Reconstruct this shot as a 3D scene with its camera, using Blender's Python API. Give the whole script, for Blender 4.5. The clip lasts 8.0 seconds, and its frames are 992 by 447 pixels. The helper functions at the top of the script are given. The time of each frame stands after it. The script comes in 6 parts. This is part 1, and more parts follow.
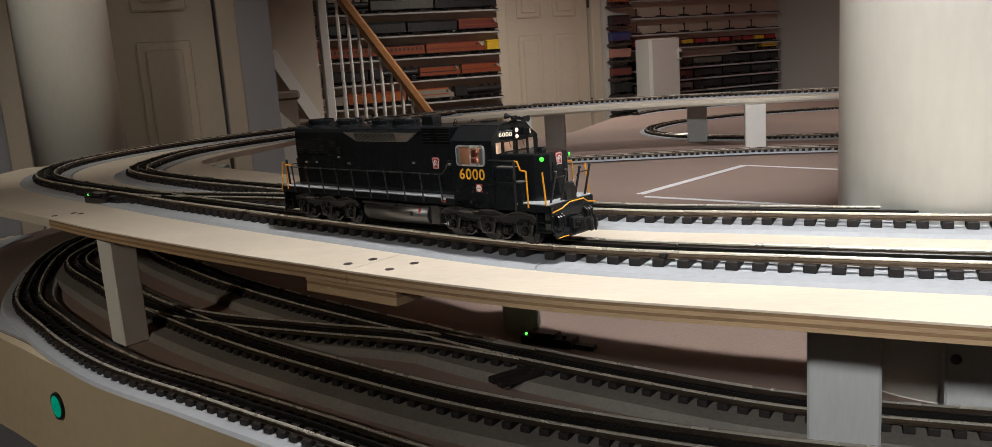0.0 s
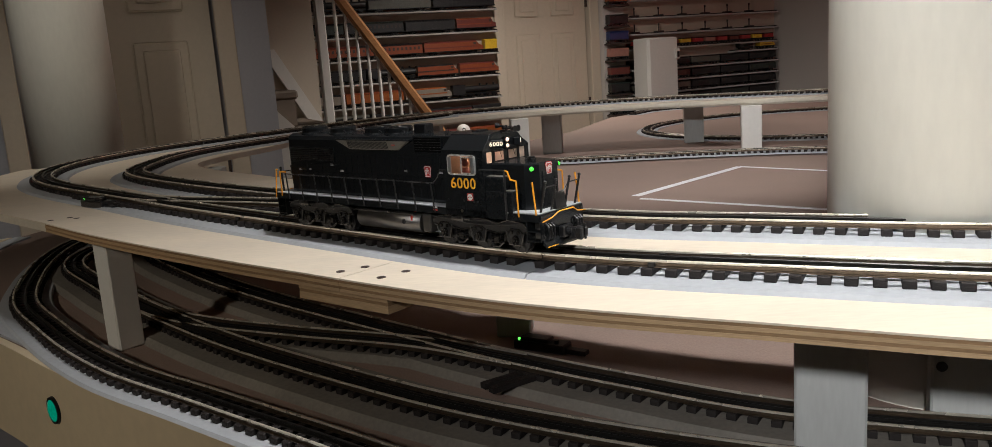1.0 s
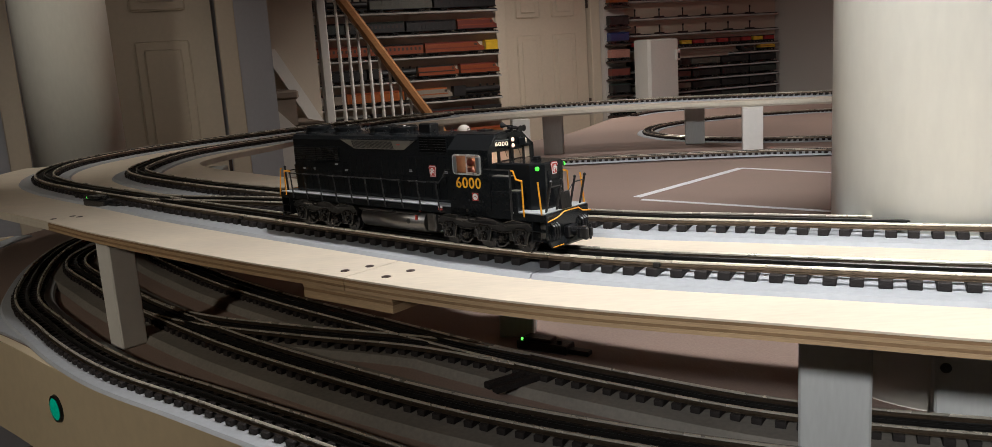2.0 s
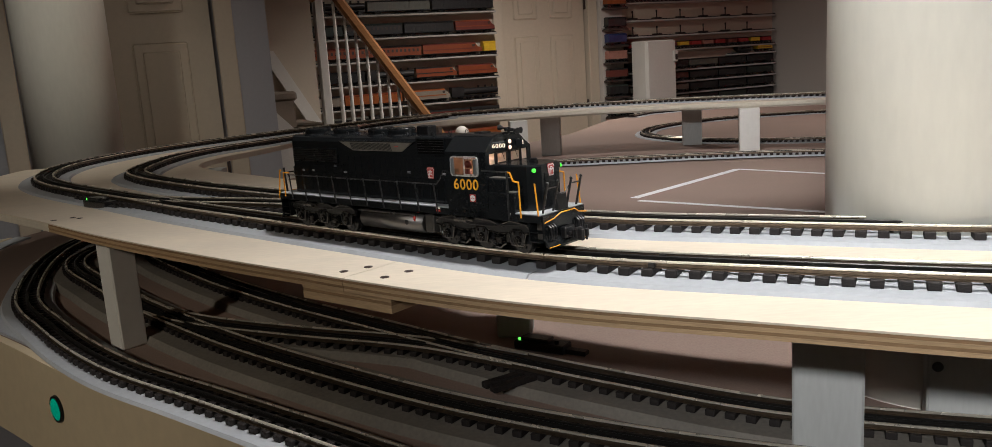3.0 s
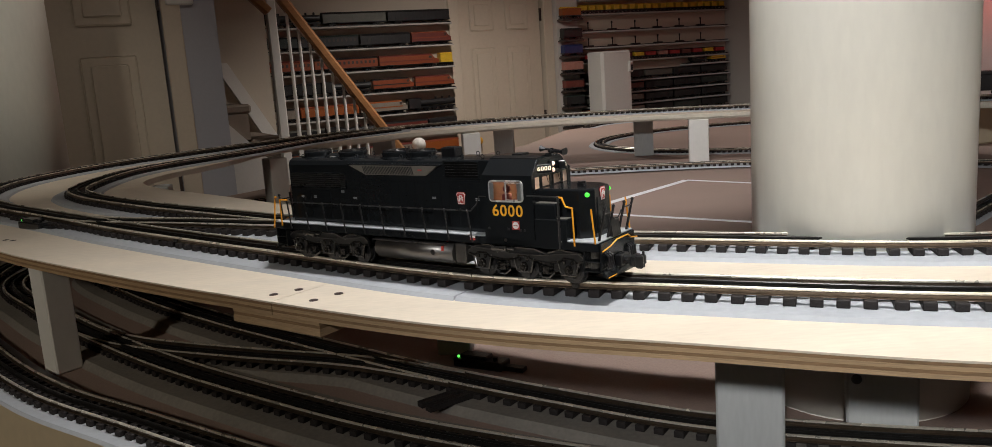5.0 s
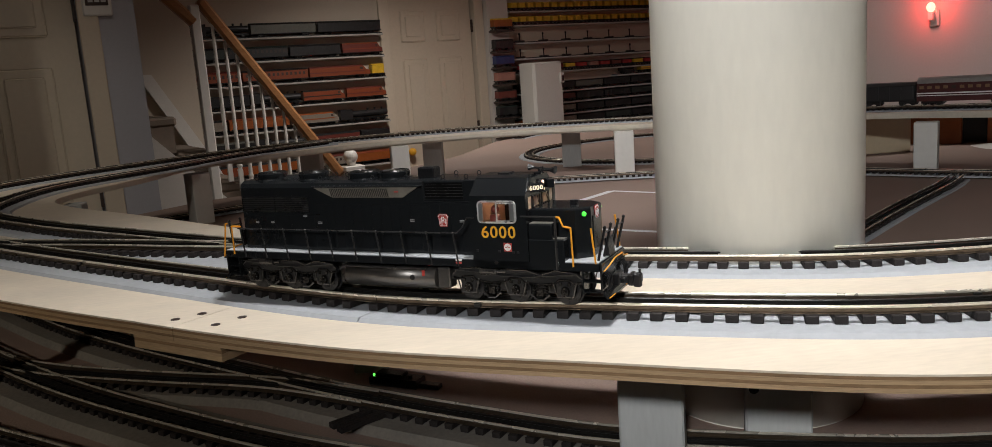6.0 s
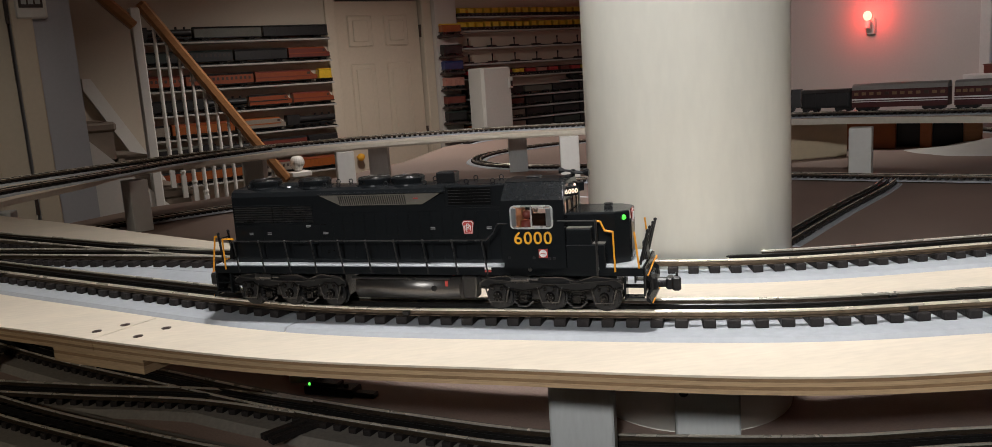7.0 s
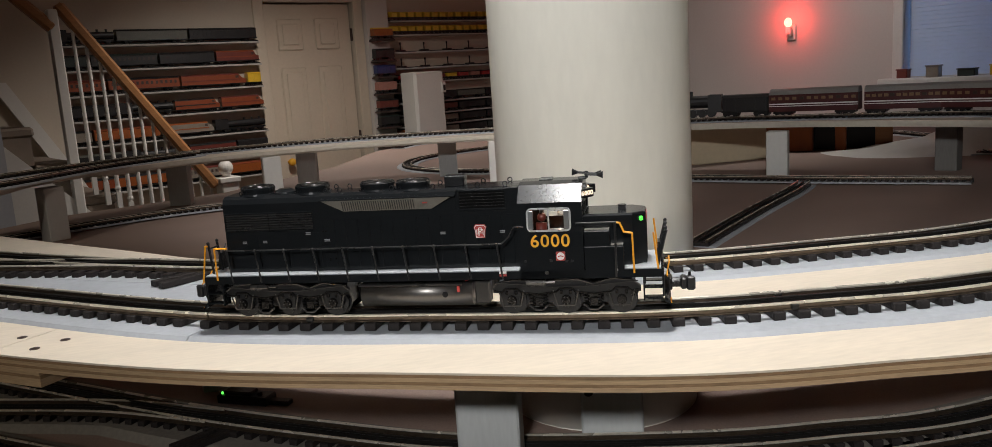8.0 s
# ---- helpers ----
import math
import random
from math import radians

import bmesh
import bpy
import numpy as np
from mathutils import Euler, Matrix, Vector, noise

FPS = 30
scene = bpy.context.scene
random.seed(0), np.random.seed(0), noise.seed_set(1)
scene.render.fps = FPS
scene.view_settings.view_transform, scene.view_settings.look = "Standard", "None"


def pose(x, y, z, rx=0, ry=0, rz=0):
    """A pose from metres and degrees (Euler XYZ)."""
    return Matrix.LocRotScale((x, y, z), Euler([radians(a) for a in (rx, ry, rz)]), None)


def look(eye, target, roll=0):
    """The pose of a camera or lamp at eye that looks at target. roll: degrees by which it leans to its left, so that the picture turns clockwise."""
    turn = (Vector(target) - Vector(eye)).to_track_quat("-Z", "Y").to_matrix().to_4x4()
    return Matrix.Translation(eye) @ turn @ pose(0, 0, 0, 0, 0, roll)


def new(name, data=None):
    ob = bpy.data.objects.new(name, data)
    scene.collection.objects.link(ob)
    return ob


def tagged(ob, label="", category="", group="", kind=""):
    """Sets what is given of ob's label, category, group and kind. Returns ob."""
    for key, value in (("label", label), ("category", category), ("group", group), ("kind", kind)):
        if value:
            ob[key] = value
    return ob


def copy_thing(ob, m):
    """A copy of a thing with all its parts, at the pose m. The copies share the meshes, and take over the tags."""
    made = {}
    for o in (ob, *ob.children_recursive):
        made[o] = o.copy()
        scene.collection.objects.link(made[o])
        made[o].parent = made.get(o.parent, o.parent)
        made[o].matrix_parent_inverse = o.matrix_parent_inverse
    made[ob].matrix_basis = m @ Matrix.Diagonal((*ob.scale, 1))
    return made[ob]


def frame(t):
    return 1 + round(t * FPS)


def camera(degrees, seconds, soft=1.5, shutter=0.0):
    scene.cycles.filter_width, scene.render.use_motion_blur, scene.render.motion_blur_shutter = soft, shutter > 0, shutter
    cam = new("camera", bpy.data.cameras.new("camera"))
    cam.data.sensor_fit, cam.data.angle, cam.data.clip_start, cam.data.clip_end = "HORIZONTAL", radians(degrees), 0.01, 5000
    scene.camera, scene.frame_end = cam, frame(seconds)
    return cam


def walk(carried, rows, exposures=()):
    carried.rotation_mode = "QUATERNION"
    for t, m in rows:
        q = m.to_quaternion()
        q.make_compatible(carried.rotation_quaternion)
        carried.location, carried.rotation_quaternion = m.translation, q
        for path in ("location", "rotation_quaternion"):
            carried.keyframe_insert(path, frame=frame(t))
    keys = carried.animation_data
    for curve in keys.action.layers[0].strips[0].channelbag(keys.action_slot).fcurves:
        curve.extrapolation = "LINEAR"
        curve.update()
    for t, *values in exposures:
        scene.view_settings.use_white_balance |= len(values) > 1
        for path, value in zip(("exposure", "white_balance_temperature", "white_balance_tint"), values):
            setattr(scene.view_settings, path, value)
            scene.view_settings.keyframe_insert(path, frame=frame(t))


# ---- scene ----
cam = camera(60.8, 8.0, soft=0.15)
PATH = [
    (0, (0.018, 0.313, 0.171), (-0.011, 2.277, -0.203), -3.9),
    (0.5, (0.019, 0.313, 0.173), (-0.009, 2.277, -0.202), -4.0),
    (1, (0.026, 0.308, 0.181), (-0.001, 2.271, -0.198), -3.9),
    (1.5, (0.021, 0.309, 0.18), (-0.007, 2.273, -0.198), -3.7),
    (3, (0.022, 0.299, 0.182), (0.001, 2.263, -0.193), -3.7),
    (3.5, (0.023, 0.296, 0.181), (0.004, 2.262, -0.19), -3.7),
    (4, (0.026, 0.295, 0.182), (0.015, 2.261, -0.186), -3.7),
    (5.5, (0.071, 0.291, 0.197), (0.207, 2.255, -0.157), -4.0),
    (6, (0.085, 0.287, 0.2), (0.298, 2.245, -0.148), -4.0),
    (6.5, (0.097, 0.287, 0.201), (0.367, 2.238, -0.143), -4.0),
    (7, (0.105, 0.286, 0.2), (0.43, 2.229, -0.144), -3.8),
    (7.5, (0.119, 0.277, 0.2), (0.516, 2.207, -0.144), -3.7),
    (8, (0.132, 0.268, 0.202), (0.6, 2.181, -0.143), -3.7),
]
walk(cam, [(t, look(eye, target, roll)) for t, eye, target, roll in PATH],
     exposures=[(0, 0.24), (4.2, 0.22), (5.8, 0.04), (8, 0.02)])

# ---------------------------------------------------------------- light
world = bpy.data.worlds.new("world")
scene.world = world
world.use_nodes = True
world.node_tree.nodes["Background"].inputs[0].default_value = (1.0, 0.9, 0.8, 1)
world.node_tree.nodes["Background"].inputs[1].default_value = 0.004


def spot_lamp(name, eye, target, watts, degrees, blend, size, colour):
    d = bpy.data.lights.new(name, "SPOT")
    d.energy, d.spot_size, d.spot_blend, d.shadow_soft_size, d.color = watts, radians(degrees), blend, size, colour
    o = new(name, d)
    o.matrix_world = look(eye, target)
    return o


Z_LOW = -0.165      # top of the lower table
Z_GROUND = -1.235   # floor of the room
Z_CEIL = 1.2
spot_lamp("downlight_front", (0.31, 0.88, 1.16), (0.34, 1.0, 0.0), 58, 104, 0.95, 0.065, (0.99, 0.97, 0.96))
# unseen fill spots, added to brighten pillars, fascia, posts, shelves and walls
spot_lamp("downlight_entry", (-0.55, -1.3, 1.16), (0.54, 1.02, 0.30), 225, 36, 1.0, 0.1, (0.98, 0.98, 0.98))
spot_lamp("downlight_entry_left", (-1.5, -0.7, 1.16), (-0.74, 1.2, -0.24), 62, 42, 1.0, 0.08, (1.0, 0.90, 0.75))
spot_lamp("downlight_middle", (0.5, 2.25, 1.16), (0.52, 2.72, 0.0), 46, 70, 0.85, 0.05, (0.99, 0.96, 0.95))
spot_lamp("downlight_back", (0.30, 4.95, 1.16), (0.45, 5.3, -1.0), 70, 150, 0.8, 0.06, (1.0, 0.93, 0.86))
spot_lamp("downlight_left", (-0.75, 2.95, 1.16), (-1.15, 3.3, -1.0), 6, 120, 0.8, 0.06, (1.0, 0.94, 0.84))
spot_lamp("downlight_column", (-0.75, 1.0, 1.16), (-1.2, 2.75, 0.05), 34, 46, 1.0, 0.05, (1.0, 0.94, 0.84))
spot_lamp("downlight_side", (-0.9, 0.45, 1.16), (0.45, 1.13, 0.42), 48, 27, 1.0, 0.06, (1.0, 0.97, 0.93))
spot_lamp("downlight_loop", (1.9, 3.6, 1.16), (1.9, 3.6, 0.0), 32, 84, 0.8, 0.05, (1.0, 0.95, 0.9))
# unseen fill spot, added to brighten the east wall
spot_lamp("downlight_right", (2.5, 4.3, 1.16), (3.3, 5.1, 0.05), 23, 118, 0.8, 0.06, (0.99, 0.96, 0.95))


# ---------------------------------------------------------------- materials
def material(name, base, rough=0.5, metal=0.0, vary=0.15, scale=20.0, fine=200.0, bump=0.05, stretch=(1, 1, 1), emit=0.0,
             coat=0.0, dirt=None, spec=0.5):
    """A surface whose colour varies in large patches and fine grain, with a little relief."""
    m = bpy.data.materials.new(name)
    m.use_nodes = True
    nt = m.node_tree
    b = nt.nodes["Principled BSDF"]
    tc = nt.nodes.new("ShaderNodeTexCoord")
    mp = nt.nodes.new("ShaderNodeMapping")
    mp.inputs["Scale"].default_value = stretch
    nt.links.new(tc.outputs["Object"], mp.inputs[0])
    n1 = nt.nodes.new("ShaderNodeTexNoise")
    n1.inputs["Scale"].default_value, n1.inputs["Detail"].default_value = scale, 4
    n2 = nt.nodes.new("ShaderNodeTexNoise")
    n2.inputs["Scale"].default_value, n2.inputs["Detail"].default_value = fine, 3
    for n in (n1, n2):
        nt.links.new(mp.outputs[0], n.inputs[0])
    add = nt.nodes.new("ShaderNodeMath")
    add.operation = "ADD"
    nt.links.new(n1.outputs[0], add.inputs[0])
    nt.links.new(n2.outputs[0], add.inputs[1])
    rnd = nt.nodes.new("ShaderNodeObjectInfo")
    ramp = nt.nodes.new("ShaderNodeMapRange")
    ramp.inputs["From Min"].default_value, ramp.inputs["From Max"].default_value = 0.6, 1.4
    nt.links.new(add.outputs[0], ramp.inputs[0])
    mix = nt.nodes.new("ShaderNodeMix")
    mix.data_type = "RGBA"
    low = dirt or [c * (1 - vary) for c in base]
    high = [min(1, c * (1 + vary * 0.6)) for c in base]
    mix.inputs[6].default_value, mix.inputs[7].default_value = (*low, 1), (*high, 1)
    nt.links.new(ramp.outputs[0], mix.inputs[0])
    nt.links.new(mix.outputs[2], b.inputs["Base Color"])
    b.inputs["Roughness"].default_value, b.inputs["Metallic"].default_value = rough, metal
    b.inputs["Specular IOR Level"].default_value = spec
    b.inputs["Coat Weight"].default_value = coat
    if rough > 0.12:
        rr = nt.nodes.new("ShaderNodeMapRange")
        rr.inputs["To Min"].default_value, rr.inputs["To Max"].default_value = rough * 0.8, min(1, rough * 1.2)
        nt.links.new(n1.outputs[0], rr.inputs[0])
        nt.links.new(rr.outputs[0], b.inputs["Roughness"])
    if bump:
        bp = nt.nodes.new("ShaderNodeBump")
        bp.inputs["Strength"].default_value, bp.inputs["Distance"].default_value = bump, 0.002
        nt.links.new(n2.outputs[0], bp.inputs["Height"])
        nt.links.new(bp.outputs[0], b.inputs["Normal"])
    if emit:
        b.inputs["Emission Color"].default_value, b.inputs["Emission Strength"].default_value = (*base, 1), emit
    return m


M = {
    "ply_top": material("pale_plywood_face", (0.72, 0.63, 0.51), 0.55, vary=0.12, scale=6, fine=60, stretch=(1, 4, 1), bump=0.04),
    "ply_edge": material("plywood_edge", (0.50, 0.34, 0.19), 0.7, vary=0.3, scale=12, fine=90, stretch=(1, 1, 14), bump=0.2),
    "ply_dark": material("plywood_dark_ply", (0.30, 0.18, 0.09), 0.75, vary=0.35, scale=15, fine=120, stretch=(1, 1, 6), bump=0.2),
    "grey_pad": material("grey_painted_pad", (0.40, 0.42, 0.45), 0.7, vary=0.12, scale=9, fine=150, bump=0.12),
    "white_paint": material("white_paint", (0.72, 0.70, 0.66), 0.5, vary=0.06, scale=6, fine=80, bump=0.05),
    "grey_post": material("grey_post_paint", (0.50, 0.51, 0.50), 0.6, vary=0.1, scale=10, fine=90, stretch=(3, 3, 0.6), bump=0.08),
    "dark_post": material("dark_grey_post_paint", (0.20, 0.19, 0.18), 0.6, vary=0.15, scale=10, fine=90, stretch=(3, 3, 0.6), bump=0.08),
    "pillar": material("cream_pillar_paint", (0.82, 0.80, 0.72), 0.45, vary=0.05, scale=5, fine=60, stretch=(2, 2, 0.6), bump=0.02),
    "table": material("brown_table_cloth", (0.30, 0.215, 0.18), 0.9, vary=0.14, scale=7, fine=350, bump=0.3),
    "cream_fascia": material("cream_fascia_paint", (0.66, 0.55, 0.38), 0.5, vary=0.08, scale=5, fine=60, bump=0.05),
    "tie": material("dark_wood_tie", (0.024, 0.020, 0.019), 0.6, vary=0.4, scale=60, fine=400, bump=0.4, spec=0.25),
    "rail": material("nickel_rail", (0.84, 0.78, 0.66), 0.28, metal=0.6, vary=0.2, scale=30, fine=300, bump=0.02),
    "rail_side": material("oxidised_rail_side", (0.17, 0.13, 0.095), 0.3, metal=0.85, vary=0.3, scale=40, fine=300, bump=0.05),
    "low_bed": material("dusty_foam_bed", (0.21, 0.19, 0.165), 0.85, vary=0.25, scale=12, fine=200, bump=0.2),
    "lining": material("tan_cab_lining", (0.20, 0.13, 0.08), 0.6, vary=0.15, scale=80, fine=300),
    "coach_red": material("dark_maroon_coach", (0.075, 0.018, 0.018), 0.35, vary=0.2, scale=40, fine=200),
    "coach_pane": material("curtained_coach_window", (0.24, 0.15, 0.08), 0.3, vary=0.3, scale=60, fine=300, bump=0),
    "coach_roof": material("silver_coach_roof", (0.40, 0.40, 0.39), 0.3, metal=0.5, vary=0.15, scale=30, fine=200, bump=0.02),
    "pale_edge": material("cream_painted_edge", (0.66, 0.60, 0.50), 0.5, vary=0.12, scale=9, fine=90, bump=0.06),
    "shelf": material("white_shelf_board", (0.42, 0.40, 0.37), 0.6, vary=0.08, scale=5, fine=60),
    "rail_dark": material("blackened_centre_rail", (0.03, 0.028, 0.026), 0.35, metal=0.6, vary=0.3, scale=30, fine=300),
    "white_line": material("white_line_paint", (0.82, 0.82, 0.84), 0.6, vary=0.08, scale=20, fine=200),
    "wall": material("cream_wall_paint", (0.56, 0.49, 0.40), 0.7, vary=0.06, scale=2, fine=80, bump=0.08),
    "wall_blue": material("cool_grey_wall_paint", (0.42, 0.42, 0.46), 0.7, vary=0.06, scale=2, fine=80, bump=0.08),
    "wall_white": material("off_white_wall_paint", (0.60, 0.56, 0.52), 0.7, vary=0.05, scale=2, fine=80, bump=0.08),
    "door": material("beige_door_paint", (0.62, 0.53, 0.42), 0.45, vary=0.06, scale=3, fine=60, bump=0.04),
    "carpet": material("brown_carpet", (0.24, 0.19, 0.15), 0.95, vary=0.2, scale=20, fine=300, bump=0.5),
    "oak": material("oak_handrail", (0.36, 0.17, 0.07), 0.35, vary=0.3, scale=10, fine=120, stretch=(1, 1, 6)),
    "ceiling": material("white_ceiling", (0.7, 0.68, 0.65), 0.8, vary=0.04, scale=2, fine=60),
    "black": material("black_loco_paint", (0.0105, 0.0118, 0.0130), 0.2, vary=0.12, scale=25, fine=500, bump=0.01, spec=0.32),
    "black_matt": material("black_cast_metal", (0.010, 0.010, 0.011), 0.32, vary=0.3, scale=80, fine=600, bump=0.2, spec=0.5),
    "walkway": material("grey_walkway_tread", (0.42, 0.44, 0.46), 0.5, vary=0.15, scale=90, fine=900, bump=0.4),
    "orange": material("orange_handrail_paint", (0.85, 0.36, 0.02), 0.4, vary=0.08, scale=90, fine=500, bump=0),
    "gold": material("gold_lettering", (0.85, 0.42, 0.03), 0.45, vary=0.05, scale=50, fine=400, bump=0),
    "white_ink": material("white_lettering", (0.8, 0.8, 0.78), 0.5, vary=0.05, scale=50, fine=400, bump=0),
    "red_ink": material("red_emblem", (0.45, 0.05, 0.04), 0.45, vary=0.08, scale=90, fine=400, bump=0),
    "steel": material("bare_steel", (0.55, 0.54, 0.52), 0.25, metal=1.0, vary=0.15, scale=60, fine=500, bump=0.02),
    "chrome": material("bright_window_frame", (0.78, 0.78, 0.77), 0.28, metal=0.55, vary=0.05, scale=60, fine=500, bump=0),
    "grille": material("grey_grille", (0.16, 0.15, 0.13), 0.5, metal=0.3, vary=0.2, scale=80, fine=600),
    "tank": material("satin_tank_side", (0.10, 0.095, 0.09), 0.28, metal=0.7, vary=0.15, scale=40, fine=400, bump=0.02),
    "fuel_side": material("satin_fuel_tank", (0.17, 0.16, 0.15), 0.36, metal=0.9, vary=0.12, scale=30, fine=400, bump=0.02),
    "brown_dark": material("dark_brown_plastic", (0.05, 0.03, 0.025), 0.5, vary=0.2),
    "intake_dark": material("intake_shadow_screen", (0.002, 0.002, 0.002), 0.8, vary=0.2, scale=90, fine=600, bump=0.1, spec=0.1),
    "stencil_grey": material("grey_stencil_ink", (0.30, 0.30, 0.30), 0.6, vary=0.1, scale=90, fine=500, bump=0),
    "deflector": material("dull_silver_deflector", (0.32, 0.33, 0.33), 0.3, metal=0.7, vary=0.1, scale=60, fine=400, bump=0),
    "frosted": material("frosted_pane", (1.0, 0.86, 0.74), 0.55, vary=0.03, scale=60, fine=400, bump=0),
    "green_on": material("green_lamp", (0.06, 1.0, 0.05), 0.3, emit=1.5, bump=0),
    "green_led": material("green_indicator", (0.12, 1.0, 0.10), 0.3, emit=1.6, bump=0),
    "green_button": material("green_lit_button", (0.0, 0.32, 0.2), 0.1, emit=0.35, vary=0.5, scale=60, fine=200, bump=0),
    "red_on": material("red_lamp", (1.0, 0.06, 0.04), 0.3, emit=18.0, bump=0),
    "red_small": material("red_marker_lamp", (1.0, 0.08, 0.12), 0.3, emit=2.5, bump=0),
    "warm_on": material("warm_cab_lamp", (1.0, 0.62, 0.28), 0.3, emit=3.0, bump=0),
    "cab_bulb": material("warm_cab_bulb", (1.0, 0.62, 0.42), 0.3, emit=34.0, bump=0),
    "black_rail": material("black_handrail_wire", (0.075, 0.073, 0.072), 0.28, metal=0.7, vary=0.2, scale=60, fine=400, bump=0),
    "journal": material("worn_black_casting", (0.036, 0.034, 0.033), 0.24, metal=0.8, vary=0.4, scale=120, fine=700, bump=0.2),
    "headlight": material("warm_headlight_lens", (1.0, 0.66, 0.52), 0.3, emit=1.0, bump=0),
    "white_on": material("warm_headlight", (1.0, 0.8, 0.62), 0.3, emit=0.7, bump=0),
}

M["frosted"].node_tree.nodes["Principled BSDF"].inputs["Transmission Weight"].default_value = 0.85


# ---------------------------------------------------------------- building helpers
def mesh_object(name, bm, mat, parent=None, label=""):
    me = bpy.data.meshes.new(name)
    bmesh.ops.recalc_face_normals(bm, faces=bm.faces)
    bm.to_mesh(me)
    bm.free()
    for k in (mat if isinstance(mat, (list, tuple)) else [mat]):
        me.materials.append(M[k])
    o = new(name, me)
    if parent:
        o.parent = parent
    if label:
        o["label"] = label
    return o


def part(name, bm, mat, parent, label=""):
    return mesh_object(name, bm, mat, parent, label)


def shared(name, me, parent, m):
    o = new(name, me)
    o.parent = parent
    o.matrix_local = m
    return o


def empty(name, m=None):
    o = new(name)
    o.empty_display_size = 0.02
    if m is not None:
        o.matrix_world = m
    return o


def box(bm, x0, x1, y0, y1, z0, z1, bevel=0.0, m=None):
    c = Matrix.Translation(((x0 + x1) / 2, (y0 + y1) / 2, (z0 + z1) / 2)) @ Matrix.Diagonal((x1 - x0, y1 - y0, z1 - z0, 1))
    if m is not None:
        c = m @ c
    vs = bmesh.ops.create_cube(bm, size=1, matrix=c)["verts"]
    if bevel:
        es = {e for v in vs for e in v.link_edges}
        bmesh.ops.bevel(bm, geom=list(es), offset=bevel, segments=1, affect="EDGES", profile=0.5)
    return bm


def tube(bm, p, q, r, r2=None, n=10, caps=True):
    p, q = Vector(p), Vector(q)
    d = q - p
    m = Matrix.Translation((p + q) / 2) @ d.to_track_quat("Z", "Y").to_matrix().to_4x4()
    bmesh.ops.create_cone(bm, cap_ends=caps, segments=n, radius1=r, radius2=r if r2 is None else r2, depth=d.length, matrix=m)
    return bm


def wire(bm, pts, r, n=6):
    for a, b in zip(pts, pts[1:]):
        tube(bm, a, b, r, n=n)
    for a in pts[1:-1]:
        bmesh.ops.create_icosphere(bm, subdivisions=1, radius=r * 1.05, matrix=Matrix.Translation(a))
    return bm


def prism(bm, outline, d0, d1, axis="y"):
    """A solid with the outline (pairs) drawn across axis, from d0 to d1 along it."""
    def at(a, b, d):
        return {"y": (a, d, b), "x": (d, a, b), "z": (a, b, d)}[axis]
    lo = [bm.verts.new(at(a, b, d0)) for a, b in outline]
    hi = [bm.verts.new(at(a, b, d1)) for a, b in outline]
    bm.faces.new(lo)
    bm.faces.new(hi[::-1])
    n = len(outline)
    for i in range(n):
        bm.faces.new((lo[i], hi[i], hi[(i + 1) % n], lo[(i + 1) % n]))
    return bm


def B():
    return bmesh.new()


def spline(pts, step=0.012, closed=False):
    """Smooth line through the points, resampled at an even step."""
    P = [Vector((*p, 0)) for p in pts]
    n = len(P)
    out = []
    for i in range(n if closed else n - 1):
        if closed:
            a, b, c, d = P[i - 1], P[i], P[(i + 1) % n], P[(i + 2) % n]
        else:
            b, c = P[i], P[i + 1]
            a = P[i - 1] if i else b * 2 - c
            d = P[i + 2] if i + 2 < n else c * 2 - b
        for k in range(24):
            t = k / 24
            out.append(0.5 * ((2 * b) + (c - a) * t + (2 * a - 5 * b + 4 * c - d) * t * t + (3 * b - a - 3 * c + d) * t ** 3))
    out.append(out[0].copy() if closed else P[-1])
    for _ in range(3):
        new_pts = [p.copy() for p in out]
        for i in range(1, len(out) - 1):
            new_pts[i] = (out[i - 1] + out[i] * 2 + out[i + 1]) / 4
        out = new_pts
    acc = [0.0]
    for p, q in zip(out, out[1:]):
        acc.append(acc[-1] + (q - p).length)
    res, j = [], 0
    count = max(2, int(acc[-1] / step))
    for k in range(count + 1):
        s = acc[-1] * k / count
        while j < len(acc) - 2 and acc[j + 1] < s:
            j += 1
        f = (s - acc[j]) / max(1e-9, acc[j + 1] - acc[j])
        res.append(out[j].lerp(out[j + 1], f))
    return res


def normals(line):
    res = []
    for i in range(len(line)):
        d = (line[min(i + 1, len(line) - 1)] - line[max(i - 1, 0)]).normalized()
        res.append(Vector((-d.y, d.x, 0)))
    return res


def offset(line, d):
    return [p + n * d for p, n in zip(line, normals(line))]


def sweep(bm, line, profile, z=0.0, caps=True):
    """Carries a closed profile of (side, height) along the line."""
    ns = normals(line)
    rings = [[bm.verts.new((p.x + n.x * a, p.y + n.y * a, z + h)) for a, h in profile] for p, n in zip(line, ns)]
    k = len(profile)
    for r, s in zip(rings, rings[1:]):
        for i in range(k):
            bm.faces.new((r[i], r[(i + 1) % k], s[(i + 1) % k], s[i]))
    if caps:
        bm.faces.new(rings[0])
        bm.faces.new(rings[-1][::-1])
    return bm


def rect(a0, a1, h0, h1):
    return [(a0, h0), (a1, h0), (a1, h1), (a0, h1)]


